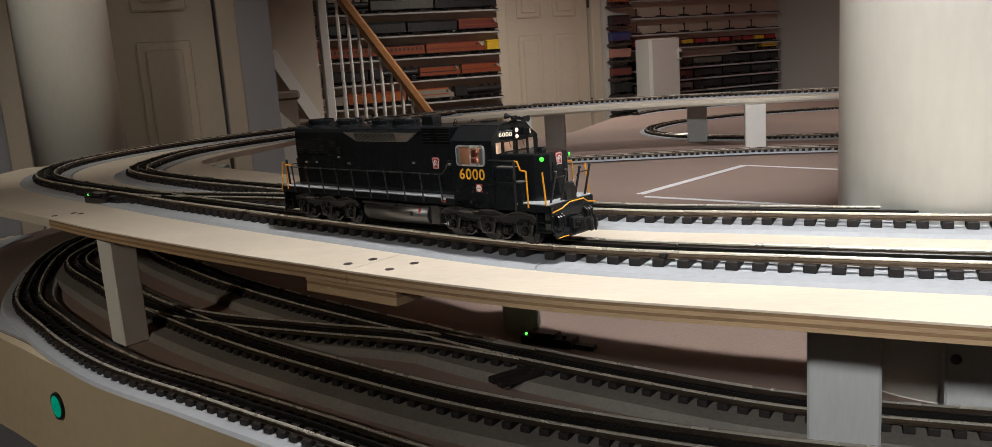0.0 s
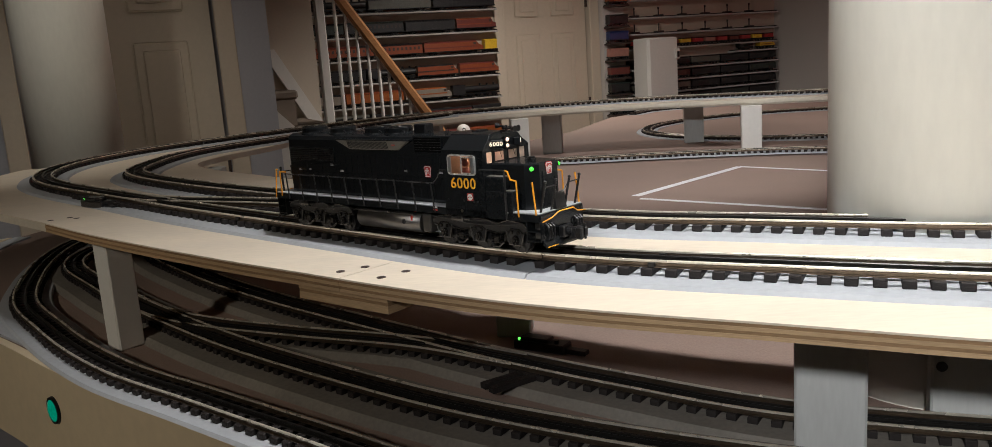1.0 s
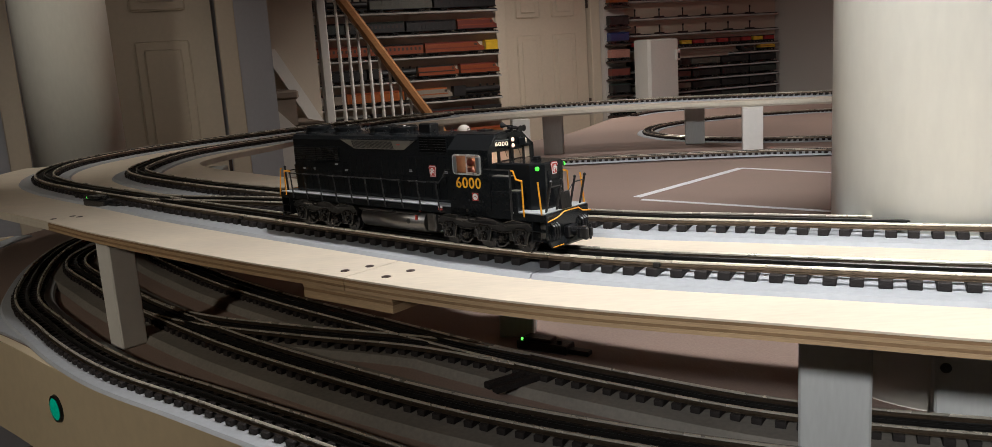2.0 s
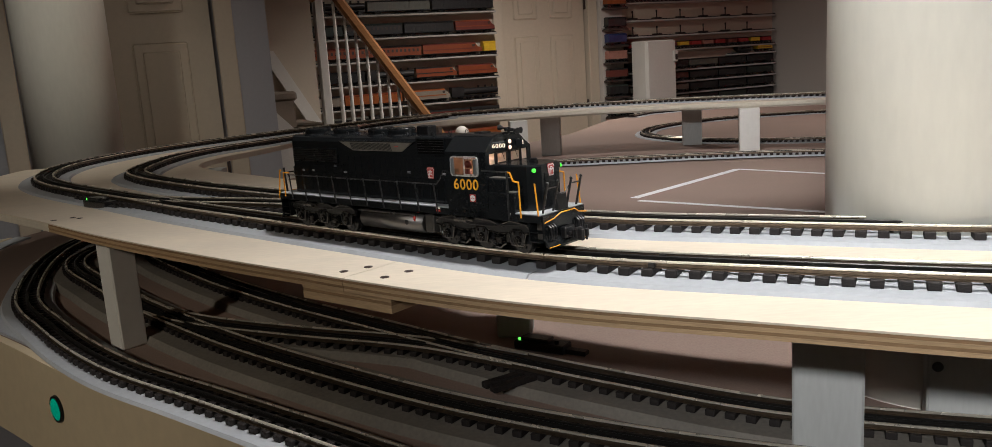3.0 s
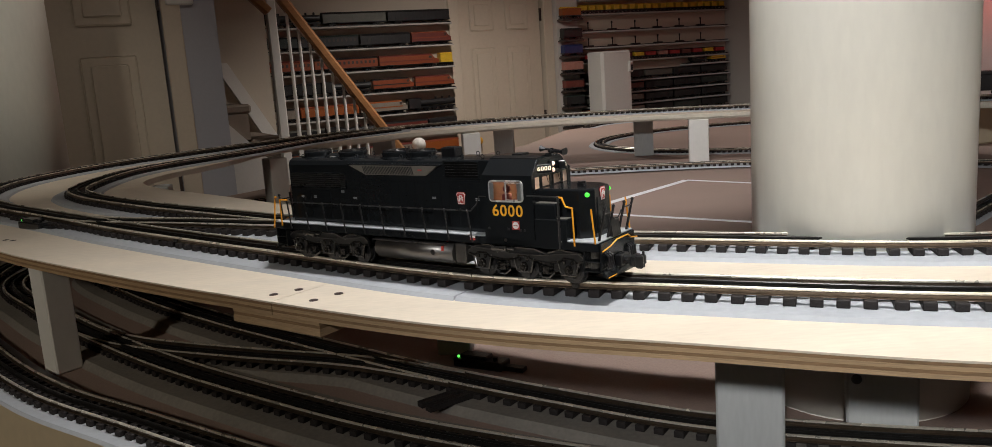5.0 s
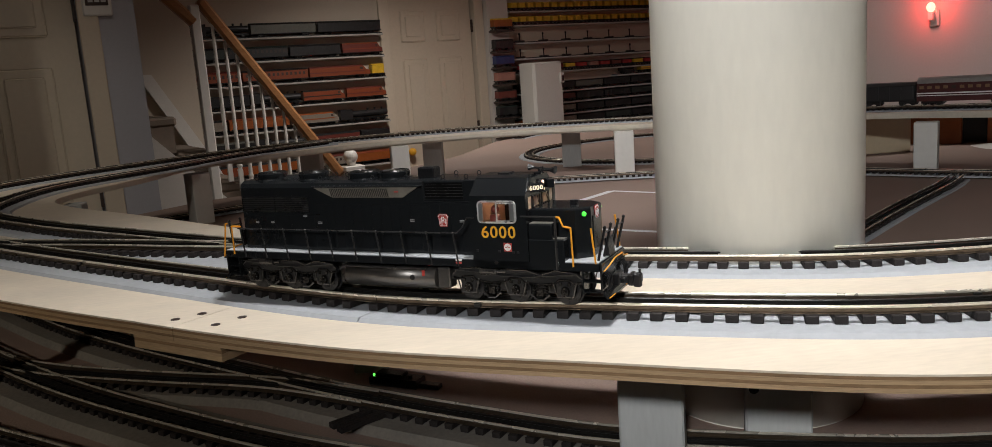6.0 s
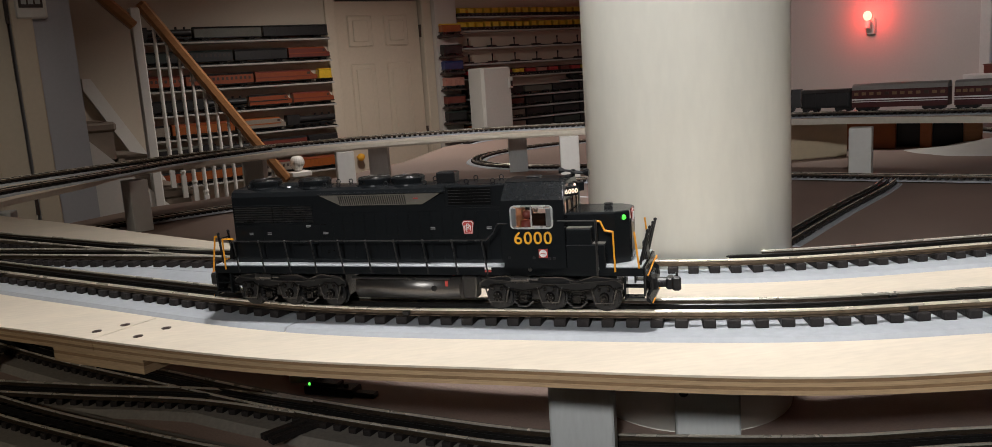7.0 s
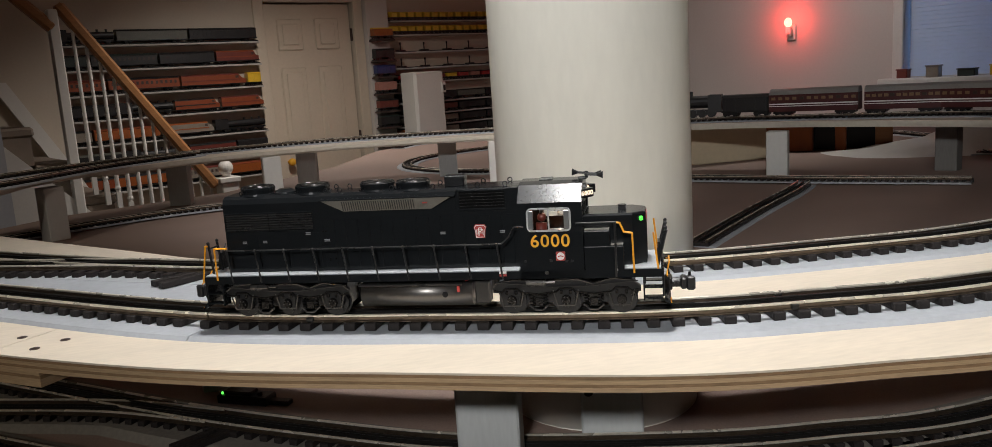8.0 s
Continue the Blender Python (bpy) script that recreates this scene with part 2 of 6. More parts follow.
def slab(bm, outer, inner, z0, z1):
    """A flat band between two lines with the same number of points."""
    n = len(outer)
    vs = [[bm.verts.new((p.x, p.y, z)) for p in line for z in (z0, z1)] for line in (outer, inner)]
    o, i = vs
    for k in range(n - 1):
        a, b = 2 * k, 2 * k + 2
        bm.faces.new((o[a + 1], o[b + 1], i[b + 1], i[a + 1]))
        bm.faces.new((o[a], i[a], i[b], o[b]))
        bm.faces.new((o[a], o[b], o[b + 1], o[a + 1]))
        bm.faces.new((i[a], i[a + 1], i[b + 1], i[b]))
    bm.faces.new((o[0], o[1], i[1], i[0]))
    bm.faces.new((o[-2], i[-2], i[-1], o[-1]))
    return bm


# ---------------------------------------------------------------- the plan
LINE_A = spline([(0.07, 1.035), (0.252, 0.94), (0.408, 0.866), (0.525, 0.838), (0.66, 0.82), (0.95, 0.835), (1.4, 0.98), (1.85, 1.35),
                 (2.1, 1.8), (2.07, 2.25), (1.79, 2.62), (1.48, 2.93), (0.88, 3.24), (0.46, 3.37), (0.03, 3.36), (-0.38, 3.2),
                 (-0.70, 2.86), (-0.89, 2.58), (-0.965, 2.3), (-0.925, 2.05), (-0.795, 1.84), (-0.535, 1.575), (-0.385, 1.42),
                 (-0.145, 1.2)], 0.012, closed=True)
LINE_B = spline([(1.75, 1.6), (1.4, 1.22), (1.0, 1.03), (0.81, 0.985), (0.635, 0.997), (0.51, 1.015), (0.42, 1.045), (0.26, 1.12),
                 (0.13, 1.185), (-0.1, 1.345), (-0.342, 1.56), (-0.485, 1.695), (-0.652, 1.885), (-0.725, 2.05), (-0.724, 2.36),
                 (-0.56, 2.66), (-0.4, 2.98), (-0.15, 3.25)])
N_A = len(LINE_A)
# the outer track itself, which drifts a little across its deck
LINE_T = spline([(0.064, 1.0305), (0.249, 0.935), (0.408, 0.866), (0.525, 0.838), (0.66, 0.82), (0.95, 0.835), (1.4, 0.98), (1.85, 1.35),
                 (2.1, 1.8), (2.07, 2.25), (1.79, 2.62), (1.48, 2.93), (0.88, 3.24), (0.46, 3.37), (0.03, 3.36), (-0.38, 3.2),
                 (-0.70, 2.86), (-0.89, 2.58), (-0.965, 2.3), (-0.925, 2.05), (-0.795, 1.84), (-0.535, 1.575), (-0.382, 1.422),
                 (-0.142, 1.204)], 0.012, closed=True)


# ---------------------------------------------------------------- room shell
U = Vector((0.906, 0.423, 0))      # along the far wall
NW = Vector((0.423, -0.906, 0))    # out of the far wall, into the room
P0 = Vector((0.09, 6.42, 0))       # far wall, left edge of the door
YAW = math.degrees(math.atan2(U.y, U.x))


def on_wall(s, out=0.0, z=0.0):
    p = P0 + U * s + NW * out
    return pose(p.x, p.y, z, 0, 0, YAW)


def wall(name, m, x0, x1, z0, z1, mat, label, holes=(), thick=0.12):
    """A wall along local x whose face is at local y=0 and whose body lies behind it; holes are (x0, x1, z0, z1)."""
    bm = B()
    xs = sorted({x0, x1, *[h for o in holes for h in o[:2]]})
    for a, b in zip(xs, xs[1:]):
        cuts = [(z0, z1)]
        for h in holes:
            if h[0] <= a and h[1] >= b:
                cuts = [(z0, h[2]), (h[3], z1)]
        for c, d in cuts:
            if d - c > 1e-4:
                box(bm, a, b, 0, thick, c, d)
    bmesh.ops.remove_doubles(bm, verts=bm.verts, dist=1e-5)
    o = mesh_object(name, bm, mat)
    o.matrix_world = m
    return tagged(o, label, "wall", kind="structure")


S_END = 2.47
wall("wall_north", on_wall(0), -4.2, S_END + 0.12, Z_GROUND, Z_CEIL, "wall", "cream painted basement wall behind the shelves",
     holes=[(0.0, 0.70, Z_GROUND, Z_GROUND + 2.03)])
CORNER = P0 + U * S_END
wall("wall_east", pose(CORNER.x, CORNER.y, 0, 0, 0, YAW - 90), 0, 8.5, Z_GROUND, Z_CEIL, "wall_white", "off-white basement wall with a window",
     holes=[(3.22, 4.3, 0.04, 1.0)])
E_L = Vector((-0.935, 3.99, 0))    # end of the near left wall
wall("wall_west", pose(E_L.x, E_L.y, 0, 0, 0, YAW), -4.0, 0, Z_GROUND, Z_CEIL, "wall_blue", "cool grey basement wall beside the stairs",
     holes=[(-0.965, -0.215, Z_GROUND, Z_GROUND + 2.03)])
far_left = E_L - U * 4.0
wall("wall_south_west", pose(far_left.x, far_left.y, 0, 0, 0, YAW + 90), -7, 3.0, Z_GROUND, Z_CEIL, "wall", "plain cream basement wall")
wall("wall_south", pose(2.5, -3.2, 0, 0, 0, YAW + 180), -5, 7, Z_GROUND, Z_CEIL, "wall", "plain cream basement wall")
bm = B()
box(bm, -8, 10, -6, 10, Z_GROUND - 0.1, Z_GROUND)
tagged(mesh_object("floor", bm, "carpet"), "brown carpeted basement floor", "floor", kind="structure")
bm = B()
box(bm, -8, 10, -6, 10, Z_CEIL, Z_CEIL + 0.1)
tagged(mesh_object("ceiling", bm, "ceiling"), "plain white basement ceiling", "ceiling", kind="structure")


def panel_door(name, m, w, h, label, knob_at):
    """A six-panel door with raised panels, its casing and a knob; local x along, y into the wall."""
    d = empty(name, m)
    tagged(d, label, "door", kind="structure")
    bm = B()
    box(bm, 0.01, w - 0.01, 0.04, 0.075, 0.005, h - 0.01)
    part("leaf", bm, "door", d)
    cols = ((0.11, w / 2 - 0.05), (w / 2 + 0.05, w - 0.11))
    rows = ((0.2, 0.82), (1.0, 1.58), (1.7, 1.92))
    for a, b in cols:
        for c, e in rows:
            bm = B()
            box(bm, a, b, 0.031, 0.0405, c, e, 0.008)
            box(bm, a + 0.035, b - 0.035, 0.024, 0.032, c + 0.035, e - 0.035, 0.006)
            part("panel", bm, "door", d)
    for x0, x1, z0, z1 in ((-0.075, 0.0, 0, h + 0.075), (w, w + 0.075, 0, h + 0.075), (0.0, w, h, h + 0.075)):
        bm = B()
        box(bm, x0, x1, -0.018, 0.0, z0, z1, 0.004)
        part("casing", bm, "door", d)
    bm = B()
    tube(bm, (knob_at, 0.045, 0.92), (knob_at, 0.0, 0.92), 0.012)
    bmesh.ops.create_uvsphere(bm, u_segments=14, v_segments=10, radius=0.028, matrix=pose(knob_at, -0.012, 0.92))
    part("knob", bm, "gold", d, "brass knob")
    for z in (0.25, 1.05, 1.8):
        bm = B()
        box(bm, w - 0.012, w + 0.006, 0.02, 0.036, z - 0.045, z + 0.045)
        part("hinge", bm, "brown_dark", d)
    return d


panel_door("door_1", on_wall(0, 0, Z_GROUND), 0.70, 2.03, "closed beige six-panel door in the far wall", 0.1)
panel_door("door_2", pose(E_L.x, E_L.y, Z_GROUND, 0, 0, YAW) @ pose(-0.965, 0, 0), 0.75, 2.03, "closed beige panel door in the grey wall", 0.08)

# ---------------------------------------------------------------- pillars
def pillar(name, x, y, r, label):
    bm = B()
    n = 72
    for z0, z1, rr in ((Z_GROUND, Z_LOW + 0.002, r * 0.985), (Z_LOW + 0.002, Z_CEIL, r)):
        tube(bm, (x, y, z0), (x, y, z1), rr, n=n)
    for f in bm.faces:
        f.smooth = len(f.verts) == 4
    return tagged(mesh_object(name, bm, "pillar"), label, "pillar", kind="structure")


pillar("pillar_1", 0.457, 1.136, 0.1055, "round cream painted support column through the layout")
pillar("pillar_2", -1.21, 2.77, 0.125, "round cream painted support column beside the layout")

# ---------------------------------------------------------------- lower table
LOW_W = [0.205 - 0.042 * min(1.0, max(0.0, (p.x + 0.62) / 0.45)) if p.y < 2 else 0.205 for p in LINE_A]
LOW_FRONT = [p - n * w for p, n, w in zip(LINE_A, normals(LINE_A), LOW_W)]
bm = B()
i0 = min(range(N_A), key=lambda i: (LINE_A[i] - Vector((-0.96, 2.3, 0))).length)
i1 = min(range(N_A), key=lambda i: (LINE_A[i] - Vector((2.1, 1.8, 0))).length)
front = (LOW_FRONT[i0:-1] + LOW_FRONT[:i1])
outline = [(p.x, p.y) for p in front[::3]] + [(3.1, 2.2), (3.1, 4.6), (2.6, 5.6), (1.2, 5.5), (0.62, 4.9), (0.35, 4.2), (-0.1, 3.55), (-0.6, 3.3), (-1.05, 2.7)]
prism(bm, outline, Z_LOW - 0.02, Z_LOW, "z")
tagged(mesh_object("table_top", bm, "table"), "lower train table covered in brown cloth", "table", kind="structure")
bm = B()
sweep(bm, front, rect(-0.012, 0.0, -0.14, 0.0035), Z_LOW)
fascia = tagged(mesh_object("fascia", bm, "cream_fascia"), "cream painted curved front board of the table", "fascia", kind="structure")
bm = B()
sweep(bm, offset(front, 0.006)[:-2], rect(0.0, 0.04, 0.0, 0.004), Z_LOW)
tagged(mesh_object("border_strip", bm, "grey_pad"), "grey painted border strip along the table front", "trim", kind="structure")
for k, (x, y) in enumerate(((-0.6, 1.7), (0.5, 1.3), (1.9, 1.9), (2.4, 4.6), (0.9, 4.8), (-0.6, 2.9))):
    bm = B()
    box(bm, x - 0.045, x + 0.045, y - 0.045, y + 0.045, Z_GROUND, Z_LOW - 0.02, 0.004)
    tagged(mesh_object("table_leg", bm, "grey_post"), "square timber leg under the train table", "table leg", group="table legs")

# ---------------------------------------------------------------- upper deck
Z_PLY = -0.0127   # half-inch plywood
OUT_W = []
for p in LINE_A:
    a = min(1.0, max(0.0, (-0.1 - p.x) / 0.6)) if p.y < 2.2 else 1.0
    OUT_W.append(0.115 + 0.03 * a if p.y < 2.3 else 0.09)
ns = normals(LINE_A)
DECK_OUT = [p - n * w for p, n, w in zip(LINE_A, ns, OUT_W)]
IN_CURVE = spline([(0.34, 1.127), (0.42, 1.088), (0.53, 1.056), (0.66, 1.04), (0.82, 1.025), (1.0, 1.07), (1.38, 1.26), (1.7, 1.62), (1.92, 1.9), (1.955, 2.14),
                   (1.754, 2.53), (1.475, 2.82), (0.843, 3.10), (0.457, 3.21), (0.034, 3.19), (-0.328, 3.0), (-0.515, 2.77),
                   (-0.56, 2.5), (-0.63, 2.35), (-0.65, 2.18), (-0.57, 2.03), (-0.39, 1.83), (-0.12, 1.52), (0.1, 1.28)], 0.012, closed=True)


def nearest_inner(p):
    return min(IN_CURVE, key=lambda q: (q - p).length_squared)


DECK_IN = [nearest_inner(p) for p in LINE_A]
for _ in range(12):
    DECK_IN = [(DECK_IN[i - 1 if i else -2] + DECK_IN[i] * 2 + DECK_IN[(i + 1) if i + 1 < N_A else 1]) / 4 for i in range(N_A)]


def deck_piece(a, b, label, painted=False):
    idx = [(i % (N_A - 1)) for i in range(a, b + 1)]
    out, inn = [DECK_OUT[i] for i in idx], [DECK_IN[i] for i in idx]
    for line in (out, inn):
        line[0], line[-1] = line[0].lerp(line[1], 0.035), line[-1].lerp(line[-2], 0.035)
    d = empty("deck_board")
    tagged(d, label, "deck board", group="deck boards", kind="structure")
    layers = ((0.0, -0.0016, "ply_top", 0.0), (-0.0016, -0.0042, "ply_dark", 0.0006), (-0.0042, -0.0070, "ply_edge", 0.0),
              (-0.0070, -0.0096, "ply_dark", 0.0005), (-0.0096, Z_PLY, "ply_edge", 0.0002))
    for z1, z0, mat, back in layers:
        o2 = [p.lerp(q, back / max(0.02, (p - q).length)) for p, q in zip(out, inn)]
        bm = B()
        slab(bm, o2, inn, z0, z1)
        part("ply", bm, "pale_edge" if painted and mat != "ply_top" else mat, d)
    return d


J1 = min(range(N_A), key=lambda i: (DECK_OUT[i] - Vector((-0.128, 1.026, 0))).length)
J2 = min(range(N_A), key=lambda i: (DECK_OUT[i] - Vector((-0.63, 1.46, 0))).length)
JR = min(range(N_A), key=lambda i: (DECK_OUT[i] - Vector((1.9, 1.3, 0))).length)
JF = min(range(N_A), key=lambda i: (DECK_OUT[i] - Vector((0.7, 3.4, 0))).length)
deck_piece(J1, JR + N_A - 1 if JR < J1 else JR, "pale plywood deck board of the upper level")
deck_piece(JR, JF, "pale plywood deck board with a cream painted edge", True)
deck_piece(JF, J2, "pale plywood deck board with a cream painted edge", True)
deck_piece(J2, J1, "pale plywood deck board of the upper level")

# splice block under the joint
bm = B()
pj, nj = DECK_OUT[J1], ns[J1]
ang = math.degrees(math.atan2(nj.y, nj.x)) - 90
mj = pose(pj.x, pj.y, 0, 0, 0, ang)
splice = empty("splice_block", mj)
tagged(splice, "pale plywood splice block under the deck joint", "wood block")
for z1, z0, mat, back in ((-0.0129, -0.0172, "ply_edge", 0), (-0.0172, -0.0204, "ply_dark", 0.0006), (-0.0204, -0.0274, "ply_edge", 0.0002)):
    bm = B()
    box(bm, -0.064, 0.055, 0.005 + back, 0.1, z0, z1)
    part("ply", bm, mat, splice)
for x, y in ((-0.13, 1.062), (-0.088, 1.03), (-0.068, 1.047), (-0.109, 1.074), (-0.60, 1.50), (-0.62, 1.485), (-0.585, 1.49)):
    bm = B()
    tube(bm, (x, y, -0.001), (x, y, 0.0004), 0.0042, n=16)
    tube(bm, (x, y, -0.001), (x, y, 0.0007), 0.002, n=10)
    tagged(mesh_object("screw_head", bm, "brown_dark"), "dark screw head sunk in the plywood deck", "screw", group="deck screws")


def post(x, y, yaw, w, d, z0, z1, mat, label):
    bm = B()
    box(bm, -w / 2, w / 2, -d / 2, d / 2, z0, z1, 0.002)
    o = mesh_object("deck_post", bm, mat)
    o.matrix_world = pose(x, y, 0, 0, 0, yaw)
    return tagged(o, label, "post", group="deck posts")


Z_TOP = Z_PLY - 0.0003
# the back deck has a stiffening strip below it
a, b = JR, J2 - 150
idx = list(range(a, b))
bm = B()
slab(bm, [DECK_IN[i].lerp(DECK_OUT[i], 0.32) for i in idx], [DECK_IN[i].lerp(DECK_OUT[i], 0.02) for i in idx], Z_PLY - 0.0063, Z_PLY - 0.0003)
tagged(mesh_object("deck_stiffener", bm, "pale_edge"), "cream painted stiffening strip under the back deck", "trim", kind="structure")
POSTS = [(0.290, 0.985, -21.6, 0.057, 0.036, "grey_post"), (-0.498, 1.399, -38, 0.033, 0.036, "white_paint"), (0.028, 1.352, -8, 0.044, 0.04, "grey_post"),
         # this post's grey has the shade under the deck painted in
         (0.418, 1.008, -20, 0.06, 0.03, "grey_post")]
for x, y, yaw, w, d, mat in POSTS:
    post(x, y, yaw, w, d, Z_LOW, Z_TOP, mat, "square painted post holding up the deck")
for x, y, yaw, w, d, mat in [(-0.493, 2.775, 40, 0.055, 0.05, "white_paint"), (0.087, 3.21, 8, 0.06, 0.05, "white_paint"), (0.85, 3.11, -12, 0.065, 0.05, "white_paint"),
                             (1.592, 2.56, -40, 0.062, 0.05, "white_paint"), (2.06, 2.39, -60, 0.062, 0.05, "dark_post"), (-0.64, 2.25, 95, 0.05, 0.04, "grey_post")]:
    post(x, y, yaw, w, d, Z_LOW, Z_TOP - 0.0065, mat, "square painted post holding up the back deck")
for x, y in ((0.21, 3.38), (0.735, 3.44), (-0.22, 3.31)):
    post(x, y, -10, 0.07, 0.05, Z_LOW, Z_TOP, "grey_post", "grey painted post behind the back deck")


# ---------------------------------------------------------------- track
TIE_H = 0.0064     # height of a tie
RAIL_TOP = 0.0124
TIE = {}


def tie_mesh(length):
    key = round(length, 3)
    if key not in TIE:
        bm = B()
        box(bm, -0.0048, 0.0048, -length / 2, length / 2, 0.0, TIE_H, 0.0006)
        me = bpy.data.meshes.new("tie")
        bmesh.ops.recalc_face_normals(bm, faces=bm.faces)
        bm.to_mesh(me)
        bm.free()
        me.materials.append(M["tie"])
        TIE[key] = me
    return TIE[key]


def rail_profile(c):
    return [(c - 0.0026, 0.0064), (c + 0.0026, 0.0064), (c + 0.0026, 0.0070), (c + 0.0007, 0.0076), (c + 0.0007, 0.0100), (c + 0.0015, 0.0106),
            (c + 0.0015, 0.0119), (c + 0.0008, 0.0124), (c - 0.0008, 0.0124), (c - 0.0015, 0.0119), (c - 0.0015, 0.0106), (c - 0.0007, 0.0100),
            (c - 0.0007, 0.0076), (c - 0.0026, 0.0070)]


def near_part(p):
    return -0.75 < p.x < 1.05 and p.y < 1.75


def track(line, z, label, pad=None, spacing=0.0187, tie_len=0.047, single=220, bed=0.0036, pad_mat="grey_pad"):
    """A three-rail track: wooden ties one by one along the front, two bright rails and a black one between."""
    t = empty("toy_track")
    tagged(t, label, "track", group="toy tracks")
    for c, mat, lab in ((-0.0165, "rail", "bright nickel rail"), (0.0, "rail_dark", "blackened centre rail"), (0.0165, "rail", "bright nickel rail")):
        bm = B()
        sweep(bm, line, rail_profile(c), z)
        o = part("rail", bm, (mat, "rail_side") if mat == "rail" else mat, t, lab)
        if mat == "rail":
            # faces below the rail head take the darker material
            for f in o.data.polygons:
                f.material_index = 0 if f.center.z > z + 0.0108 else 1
    rest = B()
    step = (line[1] - line[0]).length
    every = spacing / step
    nn = normals(line)
    count = int((len(line) - 1) / every)
    made = 0
    rng = random.Random(len(line))
    for k in range(count):
        i = int(k * every)
        p, n = line[i].lerp(line[i + 1], k * every - i), nn[i]
        yaw = math.degrees(math.atan2(n.y, n.x)) - 90 + rng.uniform(-2, 2)
        m = pose(p.x, p.y, z, 0, 0, yaw) @ pose(0, rng.uniform(-0.0006, 0.0006), 0)
        if near_part(p) and made < single:
            shared("tie", tie_mesh(tie_len), t, m)
            made += 1
        else:
            box(rest, -0.0048, 0.0048, -tie_len / 2, tie_len / 2, 0.0, TIE_H, 0, m)
    if rest.verts:
        tagged(part("tie_rest", rest, "tie", t), kind="stuff")
    else:
        rest.free()
    if pad:
        bm = B()
        sweep(bm, line, [(-pad, 0.0), (pad, 0.0), (pad - bed * 0.8, bed - 0.0001), (-pad + bed * 0.8, bed - 0.0001)], z - bed)
        part("pad", bm, pad_mat, t, "grey foam bed")
    return t


PAD = 0.0036
track(LINE_T, PAD, "black-tied three-rail toy track on the upper deck", pad=0.047)
track(LINE_B, PAD, "black-tied three-rail toy track on the upper deck", pad=0.047)
L1 = spline([(1.9, 2.13), (1.6, 2.42), (1.3, 2.72), (0.9, 2.93), (0.34, 3.03), (-0.17, 3.05), (-0.62, 2.8), (-0.86, 2.45), (-0.92, 2.08), (-0.79, 1.681), (-0.624, 1.45),
             (-0.463, 1.276), (-0.31, 1.155), (-0.185, 1.058), (0.0, 0.92), (0.25, 0.80), (0.6, 0.72)])
L2 = spline([(-0.5, 2.55), (-0.75, 2.28), (-0.83, 1.95), (-0.652, 1.675), (-0.392, 1.388), (-0.187, 1.203), (0.01, 1.055), (0.25, 0.93), (0.5, 0.86), (0.9, 0.84)])
L3 = spline([(-0.45, 2.35), (-0.66, 2.12), (-0.68, 1.96), (-0.5, 1.715), (-0.32, 1.52), (-0.138, 1.35), (0.0, 1.225), (0.134, 1.12), (0.273, 1.027), (0.466, 0.952), (0.596, 0.922), (0.78, 0.907),
             (1.2, 0.99), (1.6, 1.3)])
LOW_BED = 0.009
for ln in (L2, L3):
    track(ln, Z_LOW + LOW_BED, "black-tied three-rail toy track on the lower table", pad=0.052, bed=LOW_BED, pad_mat="low_bed")
track(L1, Z_LOW + 0.0042 + PAD, "black-tied three-rail toy track along the table front", pad=0.04)
L2B = spline([(-0.62, 1.64), (-0.5, 1.505), (-0.40, 1.428), (-0.245, 1.35), (-0.09, 1.28), (0.03, 1.198)])
track(L2B, Z_LOW + LOW_BED - 0.0004, "crossover of three-rail toy track on the lower table", pad=0.036, bed=LOW_BED - 0.0004, tie_len=0.046, pad_mat="low_bed")
L4 = spline([(0.92, 1.79), (1.2, 2.05), (1.45, 2.27), (1.56, 2.38)])
track(L4, Z_LOW + PAD, "three-rail toy track crossing the brown table", pad=0.035)
cx, cy = 1.42, 3.85
L5 = spline([(cx + 0.78 * math.cos(a), cy + 0.62 * math.sin(a)) for a in [k * math.pi / 8 for k in range(16)]], 0.015, closed=True)
track(L5, Z_LOW + PAD, "far loop of three-rail toy track on the table", pad=0.045)
L6 = spline([(0.75, 4.95), (0.95, 5.15), (1.6, 5.25), (2.3, 4.9), (2.7, 4.0), (2.7, 3.1), (2.4, 2.6)], 0.015)
track(L6, Z_LOW + PAD, "outer three-rail toy track on the table", pad=0.045)
XOVER = spline([(-0.66, 1.70), (-0.5, 1.55), (-0.332, 1.462), (-0.2, 1.39), (-0.06, 1.315), (0.05, 1.238)])
track(XOVER, PAD - 0.0004, "crossover of three-rail toy track on the upper deck", pad=0.03, tie_len=0.064)

# grey pad that fills the wedge between the two upper tracks beside the turnout
ia = [i for i in range(N_A) if -0.50 < LINE_A[i].x < 0.035 and LINE_A[i].y < 2.0]
wedge_near = [LINE_A[i] + ns[i] * 0.03 for i in ia]
wedge_far = [min(LINE_B, key=lambda q: (q - p).length_squared) for p in wedge_near]
for _ in range(4):
    wedge_far = [wedge_far[0]] + [(wedge_far[i - 1] + wedge_far[i] * 2 + wedge_far[i + 1]) / 4 for i in range(1, len(ia) - 1)] + [wedge_far[-1]]
bm = B()
slab(bm, wedge_near, wedge_far, 0.0003, PAD - 0.0007)
tagged(mesh_object("pad_wedge", bm, "grey_pad"), "grey painted pad between two tracks on the deck", "pad", kind="structure")


def long_tie(x, y, z, yaw, length, parent):
    shared("long_tie", tie_mesh(length), parent, pose(x, y, z, 0, 0, yaw))


